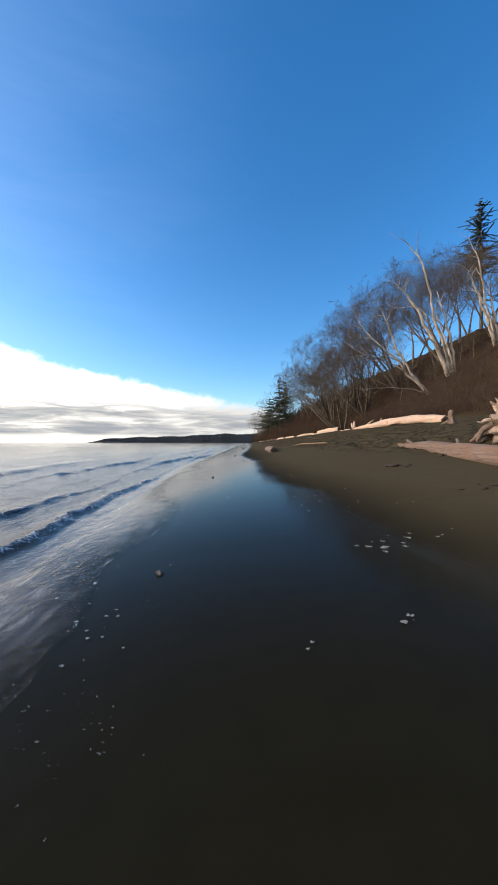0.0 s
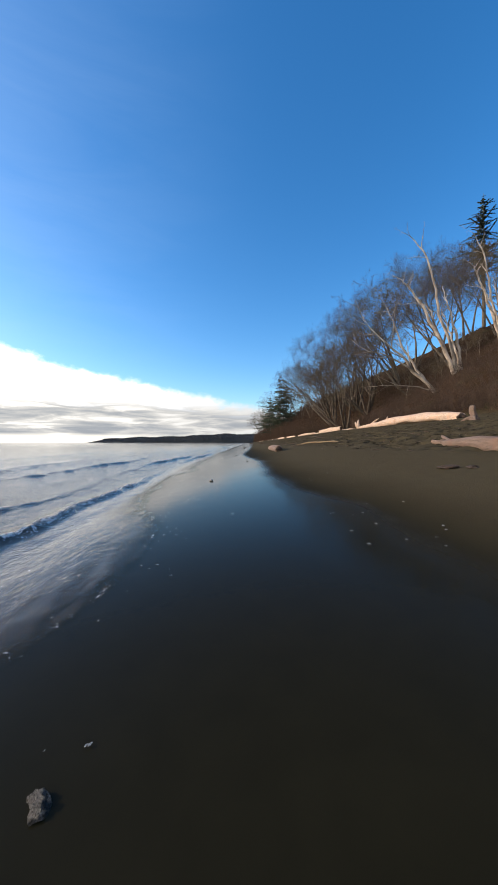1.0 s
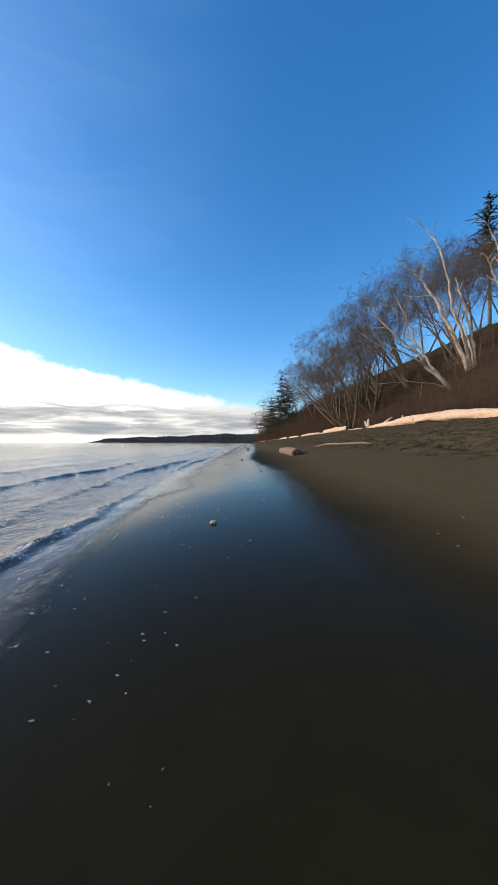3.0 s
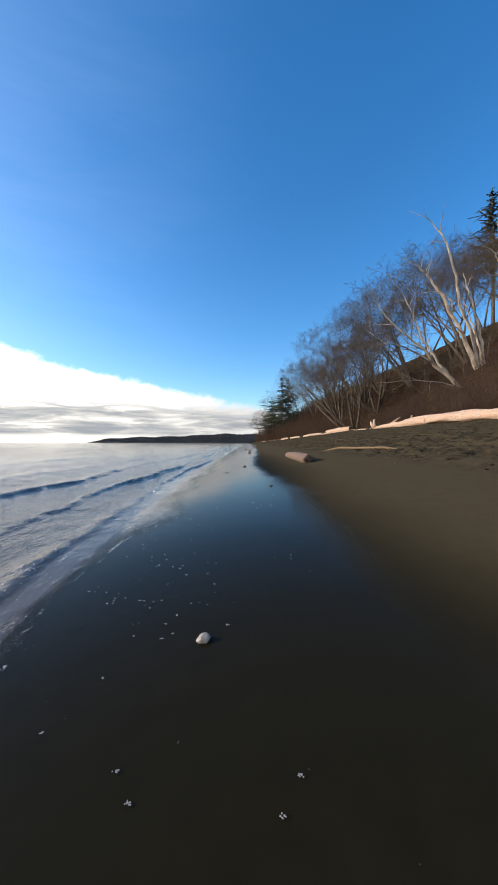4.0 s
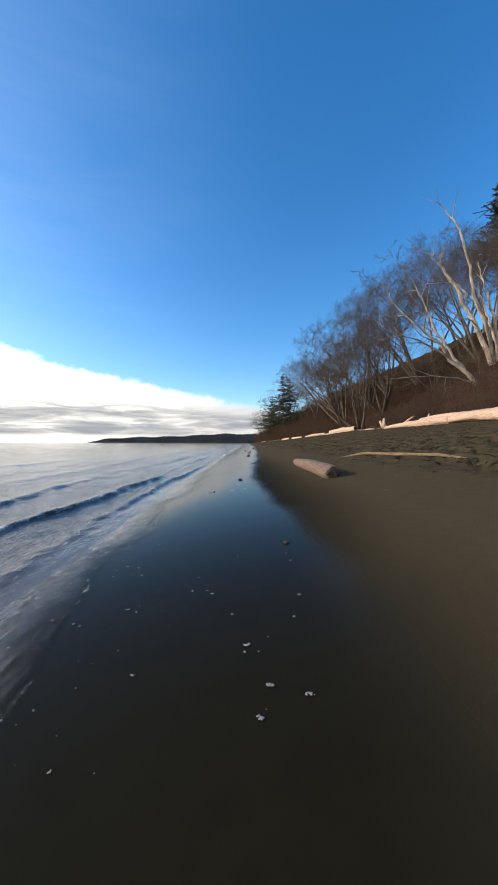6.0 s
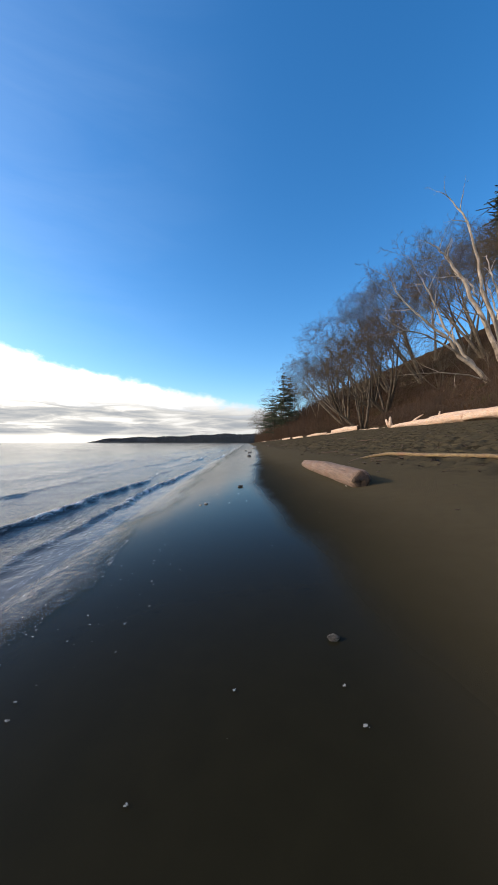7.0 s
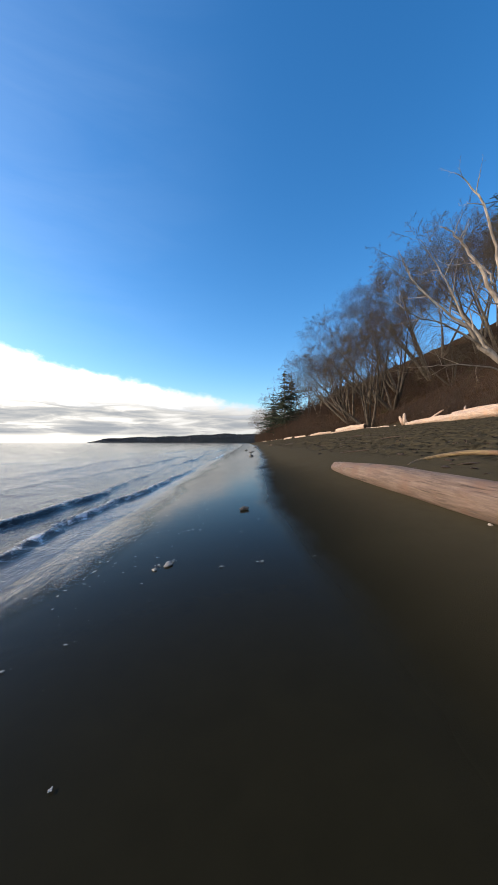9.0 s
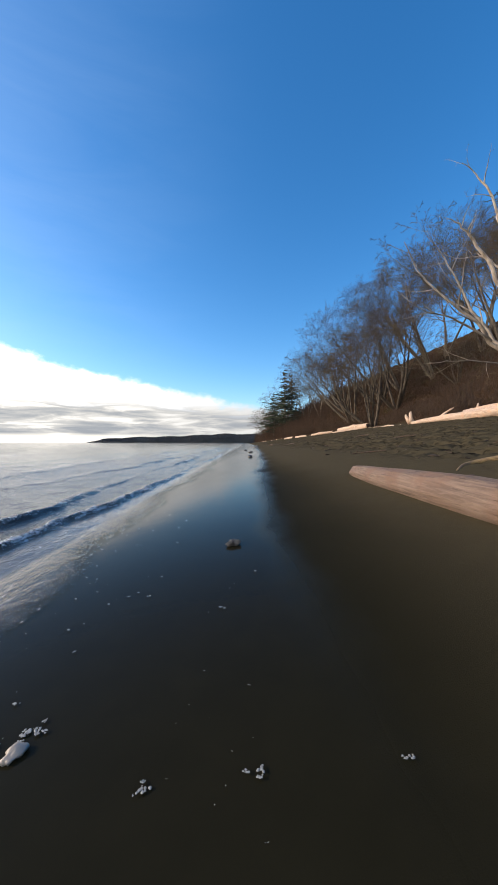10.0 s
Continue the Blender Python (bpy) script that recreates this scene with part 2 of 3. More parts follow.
def tube(pts, rads, sides, wobble=0.0, seed=0.0, cap=True, freq=1.6, along=0.5):
    """A bent, tapered, uneven round body along pts."""
    pts = [Vector(p) for p in pts]
    verts, faces = [], []
    side = None
    for i, p in enumerate(pts):
        d = (pts[min(i + 1, len(pts) - 1)] - pts[max(i - 1, 0)]).normalized()
        if side is None:
            side = d.cross(Vector((0, 0, 1)) if abs(d.z) < 0.85 else Vector((1, 0, 0))).normalized()
        side = (side - d * side.dot(d)).normalized()
        other = d.cross(side)
        for k in range(sides):
            q = 2 * math.pi * k / sides
            o = side * math.cos(q) + other * math.sin(q)
            r = rads[i]
            if wobble:
                at = o * 0.55 / freq + p * along
                r *= 1 + wobble * (noise.noise(at * freq * 2 + Vector((seed, 0, 0))) + 0.5 * noise.noise(at * freq * 6 + Vector((0, seed, 0))))
            verts.append(tuple(p + o * r))
    n = len(pts)
    for i in range(n - 1):
        for k in range(sides):
            a, b = i * sides + k, i * sides + (k + 1) % sides
            faces.append((a, b, b + sides, a + sides))
    if cap:
        for i, turn in ((0, True), (n - 1, False)):
            c = len(verts)
            verts.append(tuple(pts[i]))
            for k in range(sides):
                a, b = i * sides + k, i * sides + (k + 1) % sides
                faces.append((b, a, c) if turn else (a, b, c))
    return verts, faces


def joined(pieces):
    v, f = [], []
    for pv, pf in pieces:
        off = len(v)
        v.extend(pv)
        f.extend([tuple(i + off for i in q) for q in pf])
    return v, f


def spline(points, n):
    """Points along a smooth curve through the given ones."""
    p = np.array(points, float)
    t = np.linspace(0, len(p) - 1, n)
    i = np.clip(t.astype(int), 0, len(p) - 2)
    u = (t - i)[:, None]
    a, b, c, d = p[np.maximum(i - 1, 0)], p[i], p[i + 1], p[np.minimum(i + 2, len(p) - 1)]
    return 0.5 * (2 * b + (c - a) * u + (2 * a - 5 * b + 4 * c - d) * u**2 + (3 * b - a - 3 * c + d) * u**3)


# ---- the lie of the land ----
def wet_line(y):
    return np.interp(y, [-20, 2, 8, 16, 30, 60, 120, 185, 230, 400, 4000], [1.9, 1.65, 0.75, 0.35, 0.1, -0.2, -0.6, -1.0, 45, 300, 3000])


def film_line(y):
    """Upper edge of the mirror-wet sand."""
    return np.interp(y, [-20, 1.5, 2, 3.8, 4.8, 6.5, 9, 11.6, 12.4, 15, 17, 22, 30, 60, 120, 185, 230, 400, 4000], [2.2, 1.65, 1.45, 1.32, 0.95, 0.82, 0.80, 0.60, 0.46, 0.22, 0.20, 0.40, 0.65, 0.9, 0.4, -0.6, 45, 300, 3000])


def shore(y):
    """Where the still water meets the sand."""
    return np.interp(y, [-20, 2, 6, 10, 16, 30, 60, 120, 185, 230, 400, 4000], [-0.65, -0.75, -1.1, -1.38, -1.5, -1.6, -1.75, -2.1, -2.5, 43, 298, 2998])


def toe_line(y):
    return np.interp(y, [-200, 20, 40, 60, 85, 120, 150, 175, 190, 230, 400, 4000], [13.5, 14, 15.6, 18.6, 13.5, 9.5, 5.5, 3, 3, 62, 330, 3050])


def land(x, y):
    """Height of beach and bluff."""
    x, y = np.asarray(x, float), np.asarray(y, float)
    s = x - wet_line(y)
    z = 0.2 + np.where(s > 0, 0.16 * s, 0.2 * s / (wet_line(y) - shore(y)))
    z = np.maximum(z, -4.0)
    up = np.maximum(x - toe_line(y), 0)
    rise = np.where(up < 48, 0.60 * up - 0.12 * np.minimum(up, 3), 28.4 + 0.02 * (up - 48))
    z = np.where(up > 0, 0.2 + 0.16 * (toe_line(y) - wet_line(y)) + rise, z)
    return z


def lumps(x, y, f, k=0.0):
    """Cheap smooth unevenness, about -1 to 1."""
    return (np.sin(f * x * 1.3 + 1.7 * np.sin(f * y * 0.9 + k)) * np.cos(f * y * 1.1 + 1.3 * np.sin(f * x * 0.7 + 2 * k))
            + 0.6 * np.sin(f * 2.3 * x + k + 1.9 * np.cos(f * 1.9 * y)) * np.sin(f * 2.1 * y + 0.8)) / 1.6


def ground_z(x, y):
    """Height of the ground as built."""
    x, y = np.asarray(x, float), np.asarray(y, float)
    s = x - wet_line(y)
    up = x - toe_line(y)
    z = land(x, y)
    z = z + 0.006 * lumps(x, y, 0.9, 0.4) * np.clip(s, 0, 1)
    tread = np.clip((s - 2.1) / 1.0, 0, 1) * np.clip(1 - up / 2, 0, 1)
    pits = np.maximum(lumps(x, y, 6.5, 1.1) - 0.12, 0) + 0.6 * np.maximum(lumps(x + 3, y, 9.5, 0.2) - 0.2, 0)
    z = z + tread * (0.035 * lumps(x, y, 2.6, 1.6) - 0.25 * pits + 0.010 * lumps(x, y, 14.0, 2.3))
    z = z + np.clip(up / 4, 0, 1) * (0.5 * lumps(x, y, 0.35, 0.7) + 0.22 * lumps(x, y, 1.1, 1.9))
    return z


def steps(*legs):
    """Rising coordinates: (start, end, first step, last step) for each stretch."""
    out = []
    for a, b, d0, d1 in legs:
        v, n = a, 0
        while v < b:
            out.append(v)
            v += d0 + (d1 - d0) * (v - a) / (b - a)
    out.append(legs[-1][1])
    return np.array(out)


gx = steps((-3000, -40, 400, 60), (-40, -2, 4, 0.3), (-2, 7, 0.10, 0.10), (7, 20, 0.12, 0.3), (20, 90, 0.8, 3), (90, 3500, 40, 400))
gy = steps((-3000, -20, 500, 10), (-20, -1, 2, 0.2), (-1, 24, 0.09, 0.11), (24, 70, 0.12, 0.5), (70, 240, 0.8, 3), (240, 4500, 30, 400))
GX, GY = np.meshgrid(gx, gy, indexing="ij")
GZ = ground_z(GX, GY)
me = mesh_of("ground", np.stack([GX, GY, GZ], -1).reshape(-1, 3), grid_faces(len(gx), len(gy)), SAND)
attribute(me, "wet", np.clip(0.5 - (GX - wet_line(GY) - 0.2 - 0.3 * np.clip((GY - 9) / 3, 0, 1) * np.clip((24 - GY) / 6, 0, 1)) / 1.5, 0, 1))
attribute(me, "film", np.clip(0.5 - (GX - film_line(GY)) / (0.85 + 0.010 * np.clip(GY, 0, 100)), 0, 1))
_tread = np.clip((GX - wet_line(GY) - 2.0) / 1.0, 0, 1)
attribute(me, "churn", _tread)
attribute(me, "veg", np.clip((GX - toe_line(GY) + 0.6 + 0.8 * lumps(GX, GY, 0.8)) / 1.4, 0, 1))
ground = put("ground", me)
tagged(ground, "dark sandy beach rising to a steep brown bluff", "beach", kind="structure")


# ---- the sea ----
def sea(x, y):
    """Height of the water with its small breaking waves, its foam and its depth."""
    u = shore(y) - x  # metres out from the still waterline
    far = np.clip(1 - u / 30, 0, 1)
    z = 0.012 * lumps(x, y, 3.1, 0.3) * np.clip(u / 0.8, 0, 1) + 0.02 * lumps(x * 1.6, y * 0.5, 0.9, 1.3) * np.clip(u / 2, 0, 1)
    foam = np.zeros_like(u)
    for k, (at, high, wide) in enumerate(((0.36, 0.050, 0.13), (1.3, 0.070, 0.22), (2.5, 0.06, 0.35), (4.6, 0.06, 0.6), (8.0, 0.05, 0.8), (13.0, 0.05, 1.0))):
        sway = min(1.0, 0.4 + 0.3 * k)
        line = at + sway * (0.18 * np.sin(y * 0.55 + 2 * k) + 0.08 * np.sin(y * 1.7 + k) + 0.2 * np.sin(y * 0.13 + k * 3)) + 0.025 * np.sin(y * 4.3 + k) + 0.012 * np.sin(y * 9.7 + 2 * k)
        size = high * (0.62 + 0.38 * np.sin(y * 0.42 + 1.1 * k + 0.6))
        e = u - line
        crest = np.where(e < 0, np.exp(-((e / (0.33 * wide)) ** 2)), np.exp(-((e / wide) ** 2)))
        z = z + size * crest
        if k < 2:
            foam = np.maximum(foam, np.exp(-(((e - 0.01) / (0.11 - 0.02 * k)) ** 2)) * (0.8 + 0.3 * lumps(x, y, 4.0, k) + 0.25 * lumps(x, y, 11.0, k)) * np.clip(size / high * 1.3, 0, 1))
            z = z + foam * (0.014 * lumps(x, y, 17.0, 0.4 + k) + 0.008 * lumps(x, y, 33.0, 1.4))
    # the thin sheet of swash that runs up the sand
    edge = np.interp(y, [0, 2, 3, 4.2, 5.5, 6.5, 8, 9, 11, 13], [-0.44, -0.44, -0.60, -0.58, -0.22, -0.02, -0.05, -0.36, -0.44, -0.30]) - 0.10 * np.sin(y * 0.9 + 0.5) - 0.08 * np.sin(y * 2.3) - 0.03 * np.sin(y * 5.1 + 1)
    base = ground_z(x, y)
    inside = u - edge
    film = base + np.where(inside > 0, 0.001 + 0.003 * np.clip(inside / 0.25, 0, 1) + 0.011 * np.clip(inside / 0.9, 0, 1), 0.001 + 0.6 * inside)
    top = np.maximum(z * np.clip((u + 0.3) / 0.6, 0, 1), film)
    z = np.where(u < 0.6, np.where(inside > 0, top, film), np.maximum(z, base + 0.01))
    foam = np.maximum(foam, 0.72 * np.exp(-(((inside - 0.035) / 0.026) ** 2)) * (0.75 + 0.45 * lumps(x, y, 1.7, 0.9)))
    foam = np.maximum(foam, 0.36 * np.clip(1 - np.abs(u - 0.25) / 0.8, 0, 1))
    return z, foam, z - base


su = steps((-0.85, 3.2, 0.034, 0.045), (3.2, 16, 0.08, 0.4), (16, 80, 0.8, 8), (80, 4500, 20, 500))
sy = steps((-400, -2, 60, 0.3), (-2, 24, 0.065, 0.08), (24, 60, 0.1, 0.6), (60, 200, 1, 5), (200, 4600, 30, 300))
SU, SY = np.meshgrid(su, sy, indexing="ij")
SX = shore(SY) - SU
SZ, SF, SD = sea(SX, SY)
me = mesh_of("water", np.stack([SX, SY, SZ], -1).reshape(-1, 3), grid_faces(len(su), len(sy))[:, ::-1], WATER)
attribute(me, "foam", SF)
attribute(me, "depth", SD)
water = put("water", me)
tagged(water, "calm grey-blue sea with small waves breaking on sand", "sea", kind="structure")


# ---- far wooded headland ----
def headland():
    rng = np.random.default_rng(5)
    d = 1500.0
    xs = np.linspace(-775, 40, 200)
    top = np.interp(xs, [-775, -750, -707, -590, -368, -133, -16, 40], [0.5, 6, 15, 23, 28, 42, 41, 40]) + 2 * np.sin(xs / 23)
    v = []
    for k, (dy, f) in enumerate(((0, 0.0), (12, 0.35), (60, 0.85), (160, 1.0), (420, 0.0))):
        v.append(np.stack([xs, np.full_like(xs, d + dy), top * f - 0.5], 1))
    body = put("headland", mesh_of("headland", np.concatenate(v), grid_faces(5, 200), FAR_WOOD))
    tagged(body, "low dark wooded headland far across the water", "headland", kind="structure")
    n = 1500
    x = rng.uniform(-745, 40, n)
    dep = rng.uniform(5, 150, n)
    z = np.interp(x, xs, top) * np.interp(dep, [0, 12, 60, 160], [0, 0.35, 0.85, 1.0]) - 1.5
    h = rng.uniform(4, 9, n) * np.clip((x + 765) / 80, 0.3, 1)
    a = np.stack([x, d + dep, z], 1)
    pv, pf = prisms(a, a + np.stack([rng.normal(0, 0.3, n), 0 * x, h], 1), rng.uniform(2.2, 5, n), np.full(n, 0.3), 5)
    trees = put("far_forest", mesh_of("far_forest", pv, pf, FAR_WOOD))
    tagged(trees, "dark conifer forest along the far headland", "forest", kind="stuff")


headland()


# ---- bare trees ----
class Growth:
    """Collects the thick and the thin wood of one tree."""

    def __init__(self, seed):
        self.rng, self.reach = random.Random(seed), 1.0
        self.thick, self.a, self.b, self.ra, self.rb = [], [], [], [], []

    def path(self, p, d, length, n, rise, bend):
        pts, step = [p.copy()], length / n
        for _ in range(n):
            d = (d + Vector((self.rng.gauss(0, bend), self.rng.gauss(0, bend), self.rng.gauss(0, bend) + rise))).normalized()
            p = p + d * step
            pts.append(p.copy())
        return pts

    def branch(self, p, d, length, r, level, rise, kids, first=0.3):
        n = (11, 8, 5, 3, 1)[level]
        pts = self.path(p, d, length, n, rise, (0.05, 0.10, 0.14, 0.16, 0.12)[level])
        self.limb(pts, r, level, rise, kids, first)

    def limb(self, pts, r, level, rise, kids, first=0.3):
        n = len(pts) - 1
        rads = [max(r * (1 - 0.90 * (i / n) ** 0.85), 0.008) for i in range(n + 1)]
        length = sum((pts[i + 1] - pts[i]).length for i in range(n))
        if level < 2:
            self.thick.append(tube(pts, rads, (10, 7)[level], 0.10 if level == 0 else 0.06, self.rng.random() * 9, False))
        else:
            for i in range(n):
                self.a.append(pts[i]), self.b.append(pts[i + 1]), self.ra.append(rads[i]), self.rb.append(rads[i + 1])
        if level >= len(kids):
            return
        for k in range(kids[level]):
            t = first + (1 - first) * ((k + self.rng.random()) / kids[level]) ** 0.75
            i = min(int(t * n), n - 1)
            u = t * n - i
            at = pts[i].lerp(pts[i + 1], u)
            d = (pts[i + 1] - pts[i]).normalized()
            q = k * 2.4 + self.rng.uniform(-0.6, 0.6)
            a = d.orthogonal().normalized()
            out = a * math.cos(q) + d.cross(a) * math.sin(q)
            open_ = radians(self.rng.uniform(26, 58))
            way = (d * math.cos(open_) + out * math.sin(open_)).normalized()
            size = self.reach * length * self.rng.uniform(0.44, 0.70) * (1.05 - 0.42 * t)
            rr = max((rads[i] * (1 - u) + rads[i + 1] * u) * self.rng.uniform(0.56, 0.78), 0.0125)
            self.branch(at, way, size, rr, level + 1, rise if level < 1 else 0.0, kids, 0.2)

    def made(self, name, bark, twig, label, category="tree", group=""):
        root = new(name)
        tagged(root, label, category, group)
        v, f = joined(self.thick)
        put("trunk", mesh_of("trunk", v, f, bark), root)
        v, f = prisms([tuple(p) for p in self.a], [tuple(p) for p in self.b], self.ra, self.rb)
        put("crown", mesh_of("crown", v, f, twig), root, "fine bare winter twigs")
        return root


def bare_tree(seed, stems, high, spread, lean=(0, 0), kids=(8, 8, 8, 3), rise=0.03, name="bare_tree", bark=None, twig=None, label="", group="bare trees on the bluff"):
    g = Growth(seed)
    for k in range(stems):
        q = 2 * math.pi * k / stems + g.rng.uniform(-0.5, 0.5)
        s = spread * g.rng.uniform(0.6, 1.2) if stems > 1 else spread * 0.3
        d = Vector((math.cos(q) * s + lean[0], math.sin(q) * s + lean[1], 1)).normalized()
        L = high * g.rng.uniform(0.72, 1.0)
        g.branch(Vector((math.cos(q) * 0.15, math.sin(q) * 0.15, -0.4)), d, L, high * 0.016 * g.rng.uniform(0.8, 1.15), 0, rise, kids)
    return g.made(name, bark or BARK, twig or TWIGS, label or "tall bare grey-brown tree on the steep bluff", "tree", group)


def fir_tree(seed, high, low=0.2, name="fir_tree"):
    g = random.Random(seed)
    root = new(name)
    tagged(root, "dark green conifer above the bare trees", "tree")
    v, f = tube([(0, 0, -0.5), (0.1, 0, high * 0.5), (0, 0, high)], [high * 0.012, high * 0.008, 0.03], 8, 0.05)
    put("trunk", mesh_of("trunk", v, f, BARK), root)
    A, B, RA, RB = [], [], [], []
    z = high * low
    while z < high * 0.985:
        reach = (high - z) ** 0.72 * high ** 0.28 * 0.30 * g.uniform(0.25, 1.3) + 0.15
        for k in range(5):
            q = g.uniform(0, 6.283)
            r = reach * g.choice((0.35, 0.7, 1.0, 1.35))
            tip = Vector((math.cos(q) * r, math.sin(q) * r, z - r * g.uniform(-0.15, 0.35)))
            base = Vector((0, 0, z))
            n = max(4, int(r * 4))
            for i in range(n):
                t = (i + g.random()) / n
                p = base.lerp(tip, t)
                for m in (-1, 1):
                    side = Vector((-math.sin(q) * m, math.cos(q) * m, g.uniform(-0.6, 0.1)))
                    e = p + (side + (tip - base).normalized() * 0.8) * g.uniform(0.25, 0.6) * (1.2 - 0.6 * t) * min(1.0, r * 0.5)
                    A.append(tuple(p)), B.append(tuple(e)), RA.append(0.15 * g.uniform(0.6, 1.4)), RB.append(0.015)
            A.append(tuple(base)), B.append(tuple(tip)), RA.append(0.06), RB.append(0.02)
        z += min(high * 0.021, 0.55) * g.uniform(0.4, 2.0)
    pv, pf = prisms(A, B, RA, RB)
    put("crown", mesh_of("crown", pv, pf, NEEDLES), root, "drooping dark green needle boughs")
    return root


def stand(x, y, dz=0.0, turn=0.0, size=1.0, tall=1.0):
    return Matrix.Translation((x, y, float(ground_z(x, y)) + dz)) @ Matrix.Rotation(turn, 4, "Z") @ Matrix.Diagonal((size, size, size * tall, 1))


KINDS = [
    bare_tree(11, 2, 17, 0.30, (-0.22, -0.05), (9, 8, 7, 3)),
    bare_tree(12, 4, 16, 0.46, (-0.34, -0.08), (7, 7, 6, 2)),
    bare_tree(13, 1, 18, 0.3, (-0.12, 0.02), (15, 9, 7, 3)),
    bare_tree(14, 5, 14, 0.62, (-0.42, -0.10), (6, 6, 6, 3), bark=BARK_DARK, label="many-stemmed bare tree leaning out over the beach"),
    bare_tree(15, 3, 17, 0.34, (-0.52, -0.10), (9, 8, 7, 3), 0.05, label="tall bare tree arching seawards from the bluff"),
]
TALL = []
for root in KINDS:
    zs = [v.co.z for part in root.children if part.name.startswith("crown") for v in part.data.vertices]
    TALL.append(float(np.percentile(zs, 99.3)))
used = set()
# x, y, kind, height in metres, turn
GROVE = [
    (33, 50, 2, 5.0, 0.4), (36.5, 52, 2, 4.5, 1.7), (26.5, 45, 2, 3.6, 2.8), (31, 55, 3, 5.0, 0.2),
    (33, 71, 4, 19.7, 0.2), (39, 63, 4, 19.9, 0.1), (30, 78, 4, 19.5, 0.0), (37, 80, 4, 20.9, 0.3), (27, 86, 1, 21.5, 0.3),
    (43, 84, 0, 26.4, 2.0), (48, 78, 0, 22.6, -0.4), (41, 70, 0, 23.6, 0.4), (54, 82, 2, 23.4, 3.0), (60, 88, 0, 23.9, 0.2),
    (24.5, 97, 1, 21.6, -0.3), (25, 105, 3, 19.6, 0.2), (18, 60.5, 3, 16.3, 0.1), (20, 124, 1, 17.7, 0.4), (16.5, 133, 3, 16.9, 0.1),
    (12, 143, 3, 13.8, 0.3), (16.5, 140, 1, 17.9, -0.3), (11.5, 154, 3, 13.6, 0.0), (9.6, 166, 3, 13.0, 0.4), (13, 158, 1, 16.8, 0.9),
    (9, 178, 3, 13.9, -0.2), (43, 56, 2, 17.1, 2.4), (25, 75, 3, 20.9, 0.3), (22.5, 88, 3, 19.8, -0.3), (24, 66, 3, 20.5, 0.5),
    (50, 66, 0, 18.8, 0.1), (19.5, 74, 3, 19.2, -0.4), (27.5, 56, 3, 7.5, 0.2), (22, 114, 0, 19.4, 0.5),
]
for x, y, k, high, turn in GROVE:
    m = stand(x, y, 0, turn, high / TALL[k])
    if k in used:
        copy_thing(KINDS[k], m @ Matrix.Diagonal((1 / KINDS[k].scale.x, 1 / KINDS[k].scale.y, 1 / KINDS[k].scale.z, 1)))
    else:
        KINDS[k].matrix_basis = m
        used.add(k)

for x, y, h, seed, low in ((86.3, 120, 61, 3, 0.5), (11.4, 117, 22, 4, 0.2), (9.0, 131, 17, 5, 0.15), (14.2, 122, 20, 8, 0.2), (104, 128, 52, 6, 0.5)):
    fir_tree(seed, h, low).matrix_basis = stand(x, y)


def white_tree():
    """Old pale-barked snag: tall stems that lean to the sea, broken tops and few twigs."""
    g = Growth(31)
    g.reach = 0.30
    stems = [
        ([(0, 0, -0.5), (-1.75, 0.2, 3.9), (-3.7, 0.4, 8.2), (-5.6, 0.4, 11.3), (-7.4, 0.2, 12.9), (-8.9, 0, 13.7)], 0.33, (6, 4, 4), 0.45),
        ([(0.5, 0.3, -0.5), (-0.75, 0.6, 5.1), (-2.0, 0.9, 9.0), (-2.4, 1.0, 12.8), (-3.9, 1.2, 17.6), (-5.0, 1.2, 19.2), (-6.8, 1.0, 20.4)], 0.27, (5, 4, 4), 0.4),
        ([(0.9, 0.2, -0.5), (0.3, 0.2, 4.4), (-0.5, 0.5, 8.6), (-1.6, 0.6, 12.6)], 0.30, (4, 4, 3), 0.5),
        ([(-1.75, 0.2, 3.9), (-3.2, -0.6, 5.0), (-5.0, -1.0, 5.3), (-6.6, -1.4, 6.2)], 0.13, (5, 4, 3), 0.3),
        ([(-2.9, 0.3, 7.6), (-3.4, 0.9, 9.6), (-4.8, 1.2, 10.4), (-7.0, 1.4, 10.3), (-8.6, 1.4, 10.9)], 0.11, (5, 4, 3), 0.3),
        ([(0.6, 0.1, -0.4), (-0.2, -0.3, 2.8), (-1.4, -0.5, 6.2), (-2.6, -0.6, 8.8)], 0.24, (3, 3, 3), 0.5),
    ]
    for pts, r, kids, first in stems:
        g.limb([Vector(p) + Vector((g.rng.gauss(0, 0.07), g.rng.gauss(0, 0.07), 0)) for p in spline(pts, 20)], r, 0, 0.02, kids, first)
    return g.made("white_tree", BARK_WHITE, BARK_WHITE, "old bare tree with pale bleached bark on the bluff", "tree")


pale = white_tree()
pale.matrix_basis = stand(29.4, 46.6)
copy_thing(pale, stand(42.0, 54.5, 0, 0.35, 0.86))


